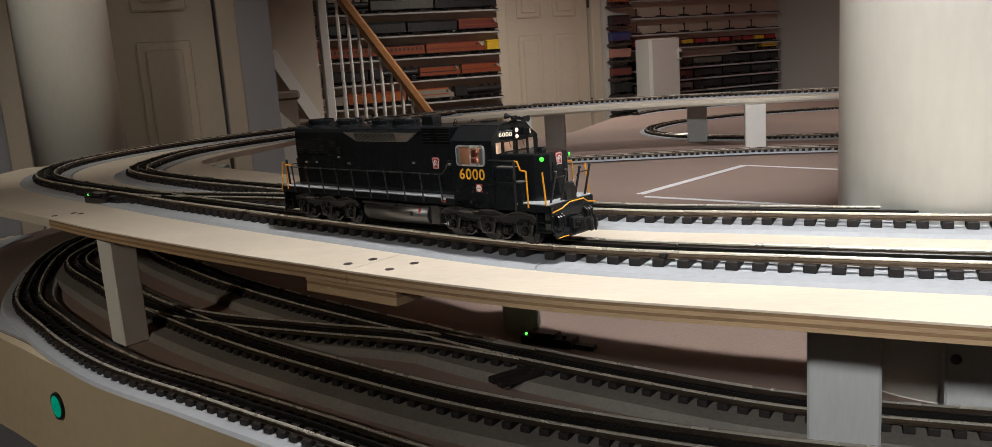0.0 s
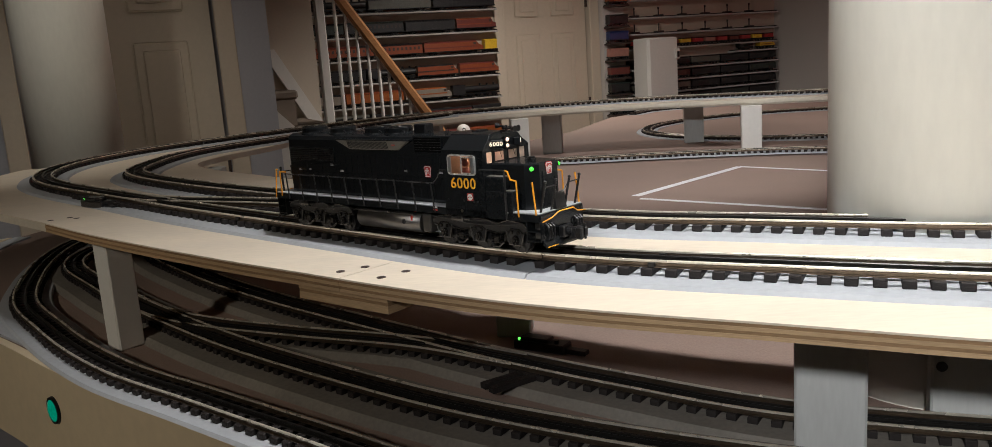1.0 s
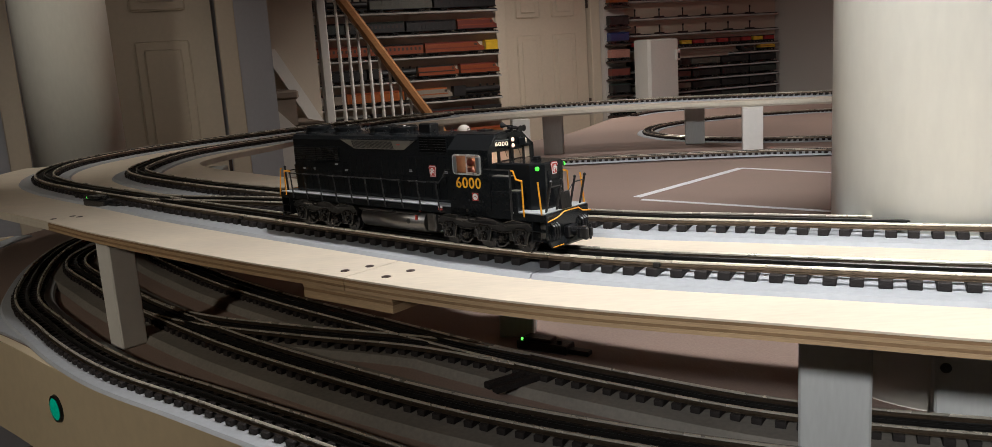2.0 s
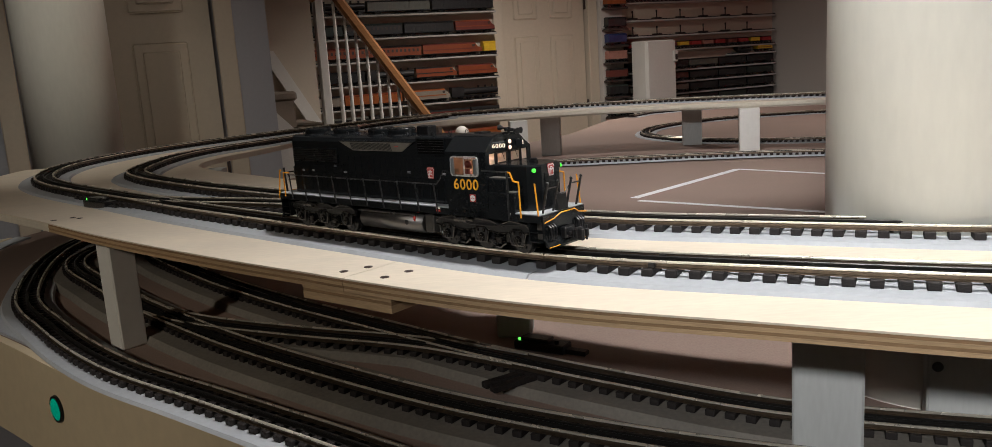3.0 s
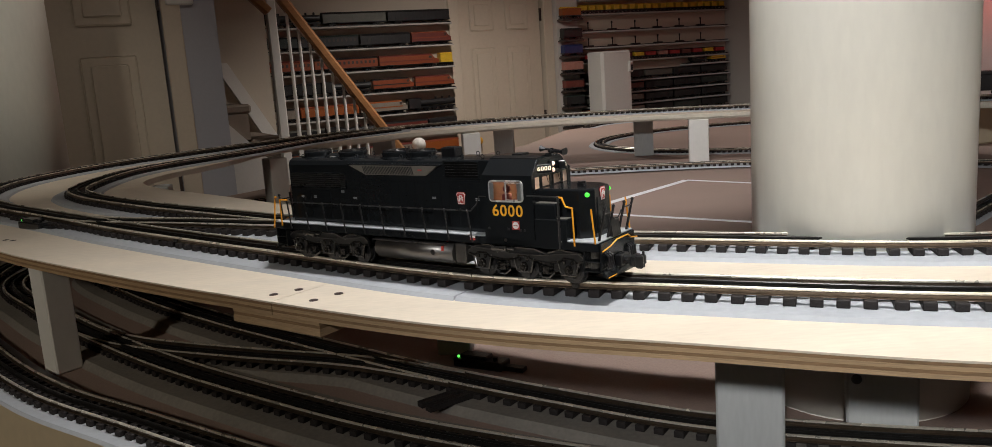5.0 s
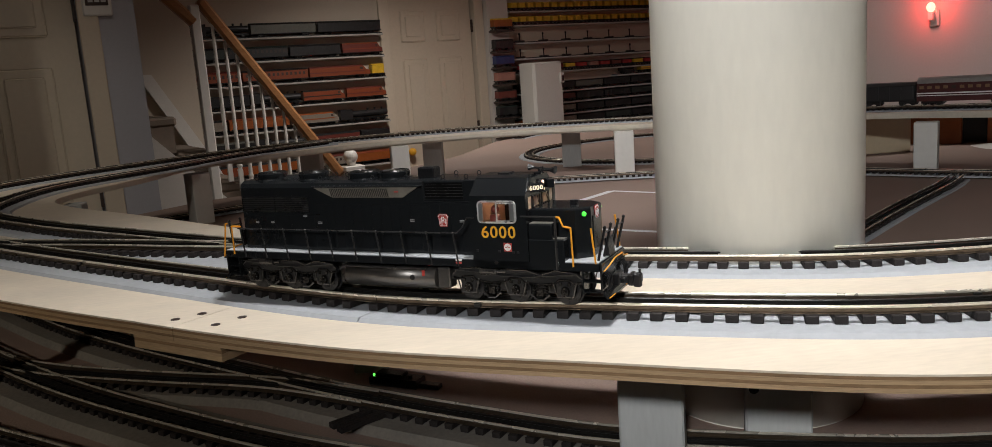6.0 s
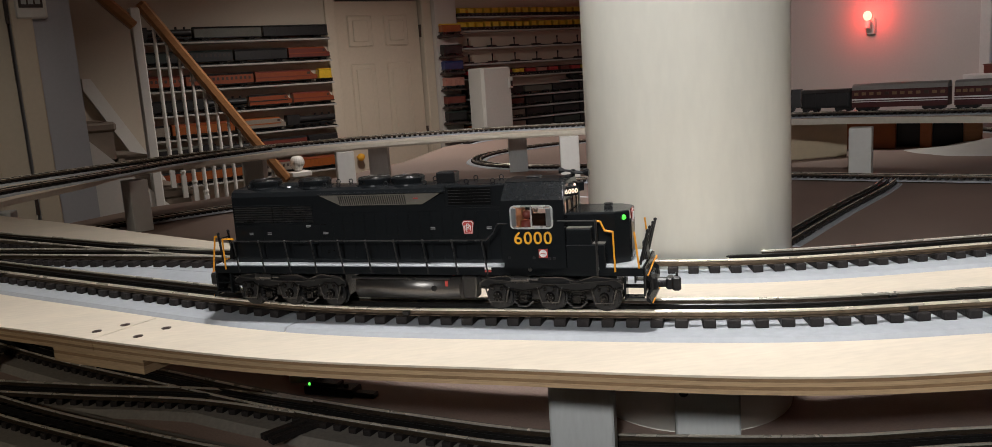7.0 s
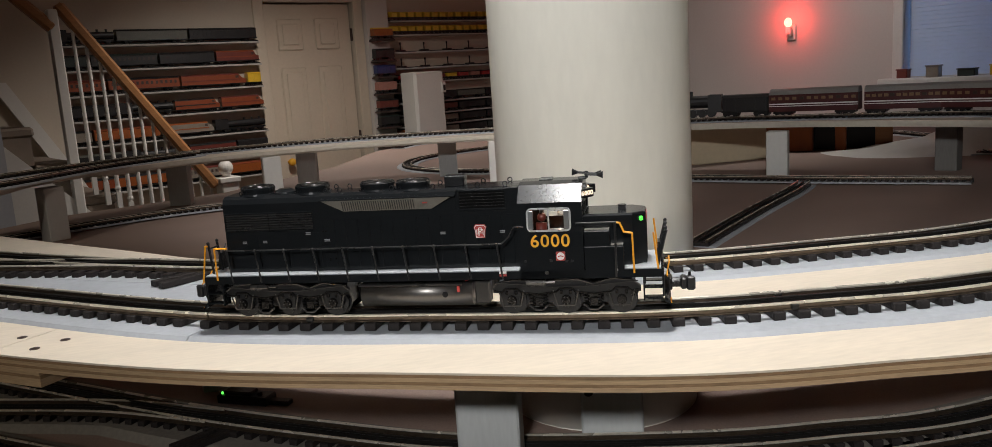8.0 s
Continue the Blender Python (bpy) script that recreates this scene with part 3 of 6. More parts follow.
for x, y, z, yaw in ((0.0195, 1.233, PAD, -56), (0.0255, 1.169, Z_LOW + LOW_BED, -56)):
    t = empty("turnout_tie_pair")
    tagged(t, "pair of long black turnout ties beside the track", "turnout tie", group="turnout ties")
    for k in (0, 1):
        a = radians(yaw)
        long_tie(x + 0.016 * k * math.cos(a), y + 0.016 * k * math.sin(a), z + 0.0002, yaw, 0.088, t)


# ---------------------------------------------------------------- switch machines, button, lines on the table
def switch_machine(x, y, z, yaw, label):
    d = empty("switch_machine", pose(x, y, z, 0, 0, yaw))
    tagged(d, label, "switch machine", group="switch machines")
    bm = B()
    box(bm, -0.034, 0.034, -0.012, 0.012, 0, 0.011, 0.0015)
    box(bm, -0.026, 0.012, -0.009, 0.009, 0.0105, 0.0155, 0.0015)
    part("housing", bm, "black_matt", d)
    bm = B()
    box(bm, 0.03, 0.06, -0.006, 0.006, 0, 0.006, 0.001)
    part("bracket", bm, "black_matt", d)
    bm = B()
    tube(bm, (0.022, -0.004, 0.010), (0.022, -0.004, 0.0155), 0.003)
    part("lantern", bm, "black_matt", d)
    bm = B()
    bmesh.ops.create_icosphere(bm, subdivisions=2, radius=0.0017, matrix=pose(-0.028, -0.007, 0.0125))
    part("indicator_lamp", bm, "green_led", d, "small glowing green lamp")


switch_machine(0.0585, 1.282, Z_LOW, -32, "black switch machine with a green lamp on the table")
switch_machine(-0.6, 1.59, 0.0, -40, "black switch machine with a green lamp on the deck")

# button on the fascia
best = min(range(1, len(front) - 1), key=lambda i: (front[i] - Vector((-0.578, 1.297, 0))).length)
fp, fn = front[best], normals(front)[best]
m = Matrix.Translation((fp.x - fn.x * 0.012, fp.y - fn.y * 0.012, Z_LOW - 0.052)) @ (-fn).to_track_quat("Z", "Y").to_matrix().to_4x4()
btn = empty("push_button", m)
tagged(btn, "round green lit push button on the cream fascia", "button")
bm = B()
tube(bm, (0, 0, 0), (0, 0, 0.0035), 0.0185, 0.0175, n=32)
part("bezel", bm, "black_matt", btn)
bm = B()
bmesh.ops.create_uvsphere(bm, u_segments=28, v_segments=12, radius=0.0155, matrix=pose(0, 0, 0.002) @ Matrix.Diagonal((1, 1, 0.3, 1)))
part("lens", bm, "green_button", btn, "glowing green lens")

TAPE = [(0.34, 2.333), (0.70, 2.715), (1.02, 2.39), (0.80, 1.92), (0.345, 2.29)]
for k, ((ax, ay), (bx, by)) in enumerate(zip(TAPE, TAPE[1:])):
    a, b = Vector((ax, ay, 0)), Vector((bx, by, 0))
    d = (b - a).normalized()
    n = Vector((-d.y, d.x, 0)) * (0.011 if k == 0 else 0.007)
    bm = B()
    lo = [a - n, b - n, b + n, a + n]
    prism(bm, [(p.x, p.y) for p in lo], Z_LOW, Z_LOW + 0.0006 + 0.0002 * k, "z")
    tagged(mesh_object("tape_strip", bm, "white_line"), "white tape strip marking an area on the table", "tape", group="tape strips")

# hole in the short post, joint pins on the rails
bm = B()
q = pose(0.418, 1.008, 0, 0, 0, -20)
a, b = q @ Vector((-0.022, -0.0148, -0.104)), q @ Vector((-0.022, -0.0158, -0.104))
tube(bm, a, b, 0.0046, n=18)
tagged(mesh_object("cable_hole", bm, "black_matt"), "dark round cable hole in the painted post", "hole")


def rail_joint(i):
    i %= len(LINE_T) - 1
    p, n = LINE_T[i], normals(LINE_T)[i]
    yaw = math.degrees(math.atan2(n.y, n.x)) - 90
    d = empty("rail_joiner", pose(p.x, p.y, PAD, 0, 0, yaw))
    tagged(d, "dark joiner clip on the track rails", "rail joiner", group="rail joiners")
    for c in (-0.0165, 0.0165):
        bm = B()
        box(bm, -0.003, 0.003, c - 0.0036, c + 0.0036, 0.0066, 0.0105, 0.0005)
        part("clip", bm, "rail_dark", d)


for i in (8, 40, N_A - 40, N_A - 75):
    rail_joint(i)

# ---------------------------------------------------------------- stairs
ST0 = Vector((-0.2, 5.26, 0))
ST = pose(ST0.x, ST0.y, 0, 0, 0, YAW)


stairs = empty("staircase", ST)
tagged(stairs, "carpeted basement staircase with white balusters and oak handrail", "staircase")
RISE, RUN = 0.19, 0.173
for k in range(12):
    bm = B()
    x1 = 0.1 - k * RUN
    box(bm, x1 - RUN, x1 + 0.02, 0.06, 0.80, Z_GROUND + (k + 1) * RISE - 0.05, Z_GROUND + (k + 1) * RISE, 0.012)
    box(bm, x1 - RUN, x1, 0.06, 0.80, Z_GROUND + k * RISE, Z_GROUND + (k + 1) * RISE - 0.05)
    part("step", bm, "carpet", stairs, "brown carpeted step")
slope = RISE / RUN
L = 12 * RUN
bm = B()
prism(bm, [(0.1, Z_GROUND), (0.08, Z_GROUND + 0.02), (-L, Z_GROUND - 0.06 + (L + 0.1) * slope), (-L, Z_GROUND)], 0.02, 0.055)
part("stringer", bm, "white_paint", stairs, "white painted stringer")
bm = B()
prism(bm, [(-0.10, -1.07), (-0.54, -0.30), (-0.60, -0.175), (-0.885, 0.335), (-0.93, 0.335), (-0.93, 0.27), (-0.69, -0.165), (-0.30, -1.07)], 0.775, 0.815)
part("skirting", bm, "white_paint", stairs, "white skirting board")
bm = B()
R0, R1 = Vector((-0.05, 0.035, -0.315)), Vector((-0.735, 0.035, 0.685))
d = (R1 - R0)
m = Matrix.Translation((R0 + R1) / 2) @ d.to_track_quat("X", "Z").to_matrix().to_4x4()
box(bm, -d.length / 2, d.length / 2, -0.03, 0.03, -0.028, 0.028, 0.014, m)
part("handrail", bm, "oak", stairs, "stained oak handrail")
bm = B()
R2 = Vector((-1.35, 0.035, 1.15))
R1b = R1 + Vector((-0.03, 0, -0.12))
d2 = R2 - R1b
m = Matrix.Translation((R1b + R2) / 2) @ d2.to_track_quat("X", "Z").to_matrix().to_4x4()
box(bm, -d2.length / 2, d2.length / 2, -0.03, 0.03, -0.028, 0.028, 0.014, m)
part("handrail", bm, "oak", stairs, "stained oak handrail")
bm = B()
box(bm, -0.03, 0.07, -0.015, 0.085, Z_GROUND, -0.30, 0.006)
box(bm, -0.04, 0.08, -0.025, 0.095, -0.30, -0.27, 0.004)
tube(bm, (0.02, 0.035, -0.27), (0.02, 0.035, -0.245), 0.022, 0.03, n=18)
bmesh.ops.create_uvsphere(bm, u_segments=18, v_segments=12, radius=0.042, matrix=pose(0.02, 0.035, -0.218))
part("newel_post", bm, "white_paint", stairs)
bm = B()
box(bm, -0.79, -0.74, 0.01, 0.06, Z_GROUND + 0.7, 0.66, 0.006)
part("newel_post", bm, "white_paint", stairs)
for k in range(12):
    x = -0.075 - k * 0.055
    zt = R0.z + (R1.z - R0.z) * ((x - R0.x) / (R1.x - R0.x)) - 0.02
    zb = Z_GROUND + 0.3 + (-x - 0.08) * slope
    zb = min(zb, zt - 0.62)
    bm = B()
    box(bm, x - 0.012, x + 0.012, 0.023, 0.047, zb, zb + 0.12)
    tube(bm, (x, 0.035, zb + 0.12), (x, 0.035, zt), 0.0115, 0.008, n=10)
    bmesh.ops.create_uvsphere(bm, u_segments=10, v_segments=6, radius=0.0155, matrix=pose(x, 0.035, zb + 0.14))
    part("baluster", bm, "white_paint", stairs)
# wall up the stairs
m = pose(ST0.x, ST0.y, 0, 0, 0, YAW) @ pose(0, 0.82, 0)
wall("wall_stairs", m, -3.2, -0.62, Z_GROUND, Z_CEIL, "wall", "cream wall rising behind the stairs", thick=0.08)
th = empty("thermostat", pose(E_L.x, E_L.y, 0.60, 0, 0, YAW) @ pose(-0.14, -0.001, 0))
tagged(th, "white wall thermostat with a dark display", "thermostat")
bm = B()
box(bm, -0.055, 0.055, -0.025, 0, -0.065, 0.065, 0.006)
part("case", bm, "white_paint", th)
bm = B()
box(bm, -0.042, 0.042, -0.027, -0.0255, -0.025, 0.052)
part("display", bm, "brown_dark", th, "dark display with grey digit bars")
for k in range(3):
    bm = B()
    box(bm, -0.032 + 0.024 * k, -0.014 + 0.024 * k, -0.0285, -0.0275, -0.012, 0.035)
    part("digit_bar", bm, "grey_post", th)

# ---------------------------------------------------------------- toy trains on shelves
def car_material(name, c):
    if name not in M:
        M[name] = material(name, c, 0.42, vary=0.2, scale=30, fine=200, bump=0.02)
    return name


COL = {"dark": (0.018, 0.017, 0.018), "grey": (0.12, 0.12, 0.10), "green": (0.03, 0.04, 0.035), "maroon": (0.16, 0.035, 0.025), "orange": (0.25, 0.055, 0.018),
       "amber": (0.32, 0.085, 0.018), "yellow": (0.72, 0.45, 0.03), "blue": (0.02, 0.035, 0.13), "pink": (0.42, 0.19, 0.15), "red": (0.4, 0.03, 0.03), "cream": (0.26, 0.22, 0.18)}
for k, c in COL.items():
    car_material("car_" + k, c)
CARS = {}


def toy_car(kind, length, colour, roof, m, label, group, h=0.085):
    """A toy railway car: body with windows or ribs, roof, two trucks. Local x along, origin at the rail."""
    key = (kind, round(length, 3), colour, roof, h)
    if key in CARS:
        o = copy_thing(CARS[key], m)
        return tagged(o, label, "toy train car", group=group)
    o = empty("toy_train_car", m)
    tagged(o, label, "toy train car", group=group)
    CARS[key] = o
    w, l = 0.028, length / 2 - 0.004
    if kind == "steam":
        bm = B()
        tube(bm, (-l * 0.5, 0, 0.052), (l, 0, 0.052), 0.021, n=16)
        box(bm, -l, -l * 0.5, -w, w, 0.02, h)
        part("boiler", bm, "car_" + colour, o)
        for x in (0.2, 0.5, 0.8):
            bm = B()
            tube(bm, (l * x, 0, 0.07), (l * x, 0, 0.088), 0.007, n=10)
            part("dome", bm, "car_" + colour, o)
        bm = B()
        for k in range(5):
            x = -l * 0.6 + k * l * 0.35
            for y in (-0.02, 0.02):
                tube(bm, (x, y - 0.002, 0.014), (x, y + 0.002, 0.014), 0.0135, n=14)
        part("wheels_and_frame", box(bm, -l, l, -0.018, 0.018, 0.016, 0.026), "black_matt", o)
        return o
    if kind == "diesel":
        # streamlined engine: sloped nose, windscreen, side stripe and dark skirt
        bm = B()
        prism(bm, [(-l, 0.016), (l, 0.016), (l, h * 0.52), (l * 0.86, h * 0.62), (l * 0.78, h * 0.86), (-l, h * 0.86)], -w, w)
        part("body", bm, "car_" + colour, o)
        bm = B()
        prism(bm, [(-w, h * 0.861), (w, h * 0.861), (w * 0.75, h * 0.95), (0, h * 0.98), (-w * 0.75, h * 0.95)], -l, l * 0.77, "x")
        part("roof", bm, "car_" + roof, o)
        bm = B()
        box(bm, -l, l * 0.80, -w - 0.0012, -w + 0.0004, h * 0.46, h * 0.54)
        part("stripe", bm, "car_" + roof, o)
        bm = B()
        box(bm, l * 0.66, l * 0.76, -w - 0.0012, -w + 0.0004, h * 0.62, h * 0.80)
        part("cab_window", bm, "brown_dark", o)
    else:
        bm = B()
        box(bm, -l, l, -w, w, 0.016, h * 0.86, 0.002)
        part("body", bm, "car_" + colour, o)
        bm = B()
        prism(bm, [(-w - 0.001, h * 0.861), (w + 0.001, h * 0.861), (w * 0.7, h * 0.97), (0, h), (-w * 0.7, h * 0.97)], -l - 0.001, l + 0.001, "x")
        part("roof", bm, "car_" + roof, o)
    bm = B()
    box(bm, -l - 0.004, l + 0.004, -w - 0.0006, w + 0.0006, 0.0135, 0.0200, 0.001)
    part("underframe", bm, "black_matt", o)
    n = 0 if kind == "diesel" else max(3, int(length / 0.03))
    for k in range(n):
        x = -l * 0.88 + k * (1.76 * l / (n - 1))
        bm = B()
        if kind == "coach":
            box(bm, x - 0.007, x + 0.007, -w - 0.0012, -w + 0.001, h * 0.5, h * 0.72)
        else:
            box(bm, x - 0.0015, x + 0.0015, -w - 0.0015, -w + 0.001, 0.018, h * 0.84)
        part("window" if kind == "coach" else "rib", bm, "brown_dark" if kind == "coach" else "car_" + colour, o)
    for x in (-l * 0.68, l * 0.68):
        bm = B()
        box(bm, x - 0.024, x + 0.024, -0.02, 0.02, 0.006, 0.017)
        for dx in (-0.016, 0.016):
            for y in (-0.017, 0.017):
                tube(bm, (x + dx, y - 0.002, 0.009), (x + dx, y + 0.002, 0.009), 0.009, n=10)
        part("truck", bm, "black_matt", o)
    return o


SHELF_TRACK = 0.007   # height of the track strip on a shelf


def shelf(s0, s1, out0, depth, z, mat="shelf"):
    bm = B()
    box(bm, s0, s1, -depth, 0, z - 0.012, z, 0.002)
    o = mesh_object("wall_shelf", bm, mat)
    o.matrix_world = on_wall(0, out0)
    bm = B()
    box(bm, s0 + 0.004, s1 - 0.004, -depth + 0.010, -0.012, z, z + SHELF_TRACK, 0.001)
    part("track_strip", bm, "black_matt", o, "black strip of track along the shelf")
    return tagged(o, "narrow white wall shelf holding toy trains", "shelf", group="train shelves")


def lined(s, out, z):
    return on_wall(s, out, z + SHELF_TRACK)


ROWS_L = [(0.53, [("steam", 0.36, "dark", "dark"), ("box", 0.44, "grey", "dark"), ("box", 0.46, "dark", "dark")]),
          (0.383, [("box", 0.36, "green", "dark"), ("coach", 0.4, "dark", "green"), ("box", 0.36, "dark", "dark"), ("diesel", 0.3, "maroon", "orange")]),
          (0.235, [("coach", 0.42, "orange", "maroon"), ("coach", 0.44, "orange", "dark"), ("diesel", 0.44, "orange", "maroon"), ("box", 0.10, "yellow", "yellow")]),
          (0.085, [("box", 0.3, "dark", "dark"), ("steam", 0.34, "dark", "dark"), ("diesel", 0.30, "orange", "dark"), ("diesel", 0.30, "orange", "maroon")]),
          (-0.065, [("box", 0.3, "cream", "dark"), ("box", 0.4, "amber", "orange"), ("diesel", 0.34, "cream", "amber"), ("steam", 0.36, "dark", "dark")]),
          (-0.21, [("box", 0.36, "dark", "grey"), ("steam", 0.4, "dark", "dark"), ("box", 0.32, "maroon", "dark"), ("box", 0.22, "dark", "dark")]),
          (-0.36, [("box", 0.36, "orange", "dark"), ("box", 0.34, "amber", "dark"), ("coach", 0.36, "cream", "maroon"), ("box", 0.3, "amber", "orange")])]
for z, cars in ROWS_L:
    shelf(-1.95, -0.085, 0, 0.09, z)
    s = -0.09
    for kind, ln, c, r in cars[::-1]:
        toy_car(kind, ln, c, r, lined(s - ln / 2, 0.046, z), "%s toy railway car standing on a white wall shelf" % {"dark": "black", "amber": "amber orange"}.get(c, c), "shelf trains", h=0.086)
        s -= ln + 0.006

# short shelves on the wall pier
m = on_wall(0.78, 0.06)
bm = B()
box(bm, 0.0, 0.185, 0.0, 0.058, Z_GROUND, Z_CEIL)
o = mesh_object("wall_pier", bm, "wall_white")
o.matrix_world = m
tagged(o, "off-white wall pier beside the door", "wall", kind="structure")
for z, c, r in ((0.516, "amber", "yellow"), (0.363, "dark", "dark"), (0.243, "blue", "blue"), (0.12, "pink", "pink"), (-0.01, "maroon", "dark"), (-0.13, "dark", "green"), (-0.28, "dark", "dark")):
    shelf(0.785, 0.963, 0.06, 0.085, z, "brown_dark")
    toy_car("box", 0.17, c, r, lined(0.874, 0.104, z), "%s toy locomotive on a short dark shelf" % {"dark": "black", "amber": "yellow"}.get(c, c), "pier trains", h=0.08)

# long shelves of the alcove
for z in (0.654, 0.55):
    shelf(0.975, 2.44, 0, 0.08, z)
    for k in range(19):
        toy_car("box", 0.060, "yellow", "yellow", lined(1.02 + k * 0.075, 0.045, z), "small yellow toy car in a long row", "yellow toy cars", h=0.060)
for z in (0.42, 0.30):
    shelf(0.975, 2.44, 0, 0.08, z, "grey_post")
    for k in range(6):
        bm = B()
        x = 1.07 + 0.22 * k
        zs = z + SHELF_TRACK
        box(bm, x - 0.035, x + 0.035, -0.06, -0.02, zs, zs + 0.01, 0.002)
        tube(bm, (x, -0.04, zs + 0.01), (x, -0.04, zs + 0.055), 0.0045, n=8)
        tube(bm, (x, -0.04, zs + 0.05), (x, -0.04, zs + 0.066), 0.007, n=8)
        o = mesh_object("toy_signal", bm, "black_matt")
        o.matrix_world = on_wall(0, 0)
        tagged(o, "small black toy signal on a grey shelf", "toy signal", group="toy signals")
rng = random.Random(4)
shelf(0.975, 2.44, 0, 0.08, 0.19)
for k in range(12):
    c = ("red", "red", "red", "maroon", "yellow", "red", "pink", "red", "maroon", "red", "yellow", "red")[k]
    toy_car("box", 0.1, c, "dark", lined(1.05 + k * 0.118, 0.045, 0.19), "small %s toy car on the alcove shelf" % c, "alcove cars", h=0.055)
for z, cs in ((0.035, ("dark", "dark", "grey", "dark", "dark")), (-0.055, ("dark", "maroon", "dark", "dark", "green")), (-0.145, ("grey", "cream", "dark", "dark", "dark")),
              (-0.235, ("amber", "cream", "dark", "green", "dark")), (-0.325, ("dark", "dark", "dark", "dark", "dark"))):
    shelf(0.975, 2.44, 0, 0.08, z, "grey_post")
    for k, c in enumerate(cs):
        toy_car("box", 0.28, c, "dark", lined(1.13 + k * 0.288, 0.045, z), "%s toy freight car on a grey shelf" % {"dark": "black"}.get(c, c), "alcove freight cars", h=0.068)

toy_car("diesel", 0.16, "yellow", "amber", lined(2.33, 0.045, 0.125), "yellow toy engine at the end of an alcove shelf", "alcove engines", h=0.062)
toy_car("steam", 0.15, "dark", "dark", lined(2.12, 0.045, 0.125), "small black toy engine on an alcove shelf", "alcove engines", h=0.062)
shelf(1.98, 2.44, 0, 0.08, 0.125, "grey_post")

# white cabinet
cab = empty("white_cabinet", on_wall(0.965, 0.345, 0))
tagged(cab, "tall white cabinet with a latch in front of shelves", "cabinet")
bm = B()
box(bm, 0, 0.255, 0, 0.18, Z_GROUND, 0.262, 0.008)
part("body", bm, "white_paint", cab)
bm = B()
box(bm, 0.003, 0.252, -0.022, -0.001, Z_GROUND + 0.06, 0.258, 0.008)
part("door", bm, "white_paint", cab)
bm = B()
box(bm, 0.22, 0.26, -0.04, -0.0225, 0.10, 0.18, 0.006)
part("latch", bm, "white_paint", cab)
bm = B()
box(bm, 0.233, 0.251, -0.043, -0.0405, 0.115, 0.155)
part("latch_slot", bm, "black_matt", cab)

# wall clock
ck = empty("wall_clock", on_wall(-0.53, 0.002, 0.86))
tagged(ck, "small round white wall clock above the shelves", "clock")
bm = B()
tube(bm, (0, 0, 0), (0, -0.03, 0), 0.06, 0.055, n=28)
part("case", bm, "white_paint", ck)
bm = B()
tube(bm, (0, -0.0305, 0), (0, -0.032, 0), 0.046, n=28)
part("face", bm, "wall_white", ck)
bm = B()
box(bm, -0.003, 0.003, -0.034, -0.0325, -0.004, 0.03)
part("pointer", bm, "black_matt", ck)

# ---------------------------------------------------------------- east wall: red lamp and window
EW = pose(CORNER.x, CORNER.y, 0, 0, 0, YAW - 90)
lamp = empty("wall_lamp", EW @ pose(2.5, 0, 0.40))
tagged(lamp, "red glowing bulb in a white wall socket", "wall lamp")
bm = B()
box(bm, -0.03, 0.03, -0.02, 0, -0.1, 0.0, 0.005)
tube(bm, (0, -0.045, -0.06), (0, -0.045, -0.015), 0.02, n=16)
box(bm, -0.012, 0.012, -0.05, -0.0, -0.07, -0.05)
part("socket", bm, "white_paint", lamp)
bm = B()
bmesh.ops.create_uvsphere(bm, u_segments=20, v_segments=14, radius=0.025, matrix=pose(0, -0.05, 0.014) @ Matrix.Diagonal((1, 1, 1.2, 1)))
for f in bm.faces:
    f.smooth = True
part("bulb", bm, "red_on", lamp, "glowing red bulb")
pl = bpy.data.lights.new("red_bulb_light", "POINT")
pl.energy, pl.color, pl.shadow_soft_size = 2.0, (1.0, 0.05, 0.04), 0.025
o = new("red_bulb_light", pl)
o.matrix_world = EW @ pose(2.5, -0.13, 0.42)

win = empty("window_1", EW)
tagged(win, "white framed window with closed blue-lit blinds", "window", kind="structure")
for x0, x1, z0, z1 in ((3.16, 3.22, -0.02, 1.06), (4.3, 4.36, -0.02, 1.06), (3.22, 4.3, 1.0, 1.06)):
    bm = B()
    box(bm, x0, x1, -0.02, 0.0, z0, z1, 0.004)
    part("frame", bm, "white_paint", win)
bm = B()
box(bm, 3.12, 4.4, -0.12, 0.1, 0.0, 0.035, 0.006)
part("sill", bm, "white_paint", win)
blind = material("thin_blind_slat", (0.62, 0.68, 0.78), 0.5, vary=0.05, bump=0)
blind.node_tree.nodes["Principled BSDF"].inputs["Transmission Weight"].default_value = 0.25
M["blind"] = blind
me = None
for k in range(38):
    if me is None:
        bm = B()
        box(bm, 3.23, 4.29, -0.013, 0.013, -0.0008, 0.0008)
        sl = part("slat", bm, "blind", win)
        me = sl.data
    else:
        sl = new("slat", me)
        sl.parent = win
    sl.matrix_local = pose(0, 0.05, 0.05 + k * 0.0245, 72, 0, 0)
bm = B()
box(bm, 3.22, 4.3, 0.1, 0.104, 0.036, 1.0)
glass = material("window_glass", (0.9, 0.93, 0.95), 0.05, vary=0, bump=0)
glass.node_tree.nodes["Principled BSDF"].inputs["Transmission Weight"].default_value = 1.0
M["glass"] = glass
g = part("pane", bm, "glass", win)
g.visible_shadow = False
sky = material("dusk_sky", (0.25, 0.5, 1.0), 1.0, vary=0.05, bump=0, emit=1.1)
M["sky"] = sky
bm = B()
box(bm, 2.6, 5.0, 0.6, 0.62, -0.5, 1.6)
o = mesh_object("backdrop", bm, "sky")
o.matrix_world = EW
tagged(o, "blue dusk sky outside the window", "sky", kind="structure")
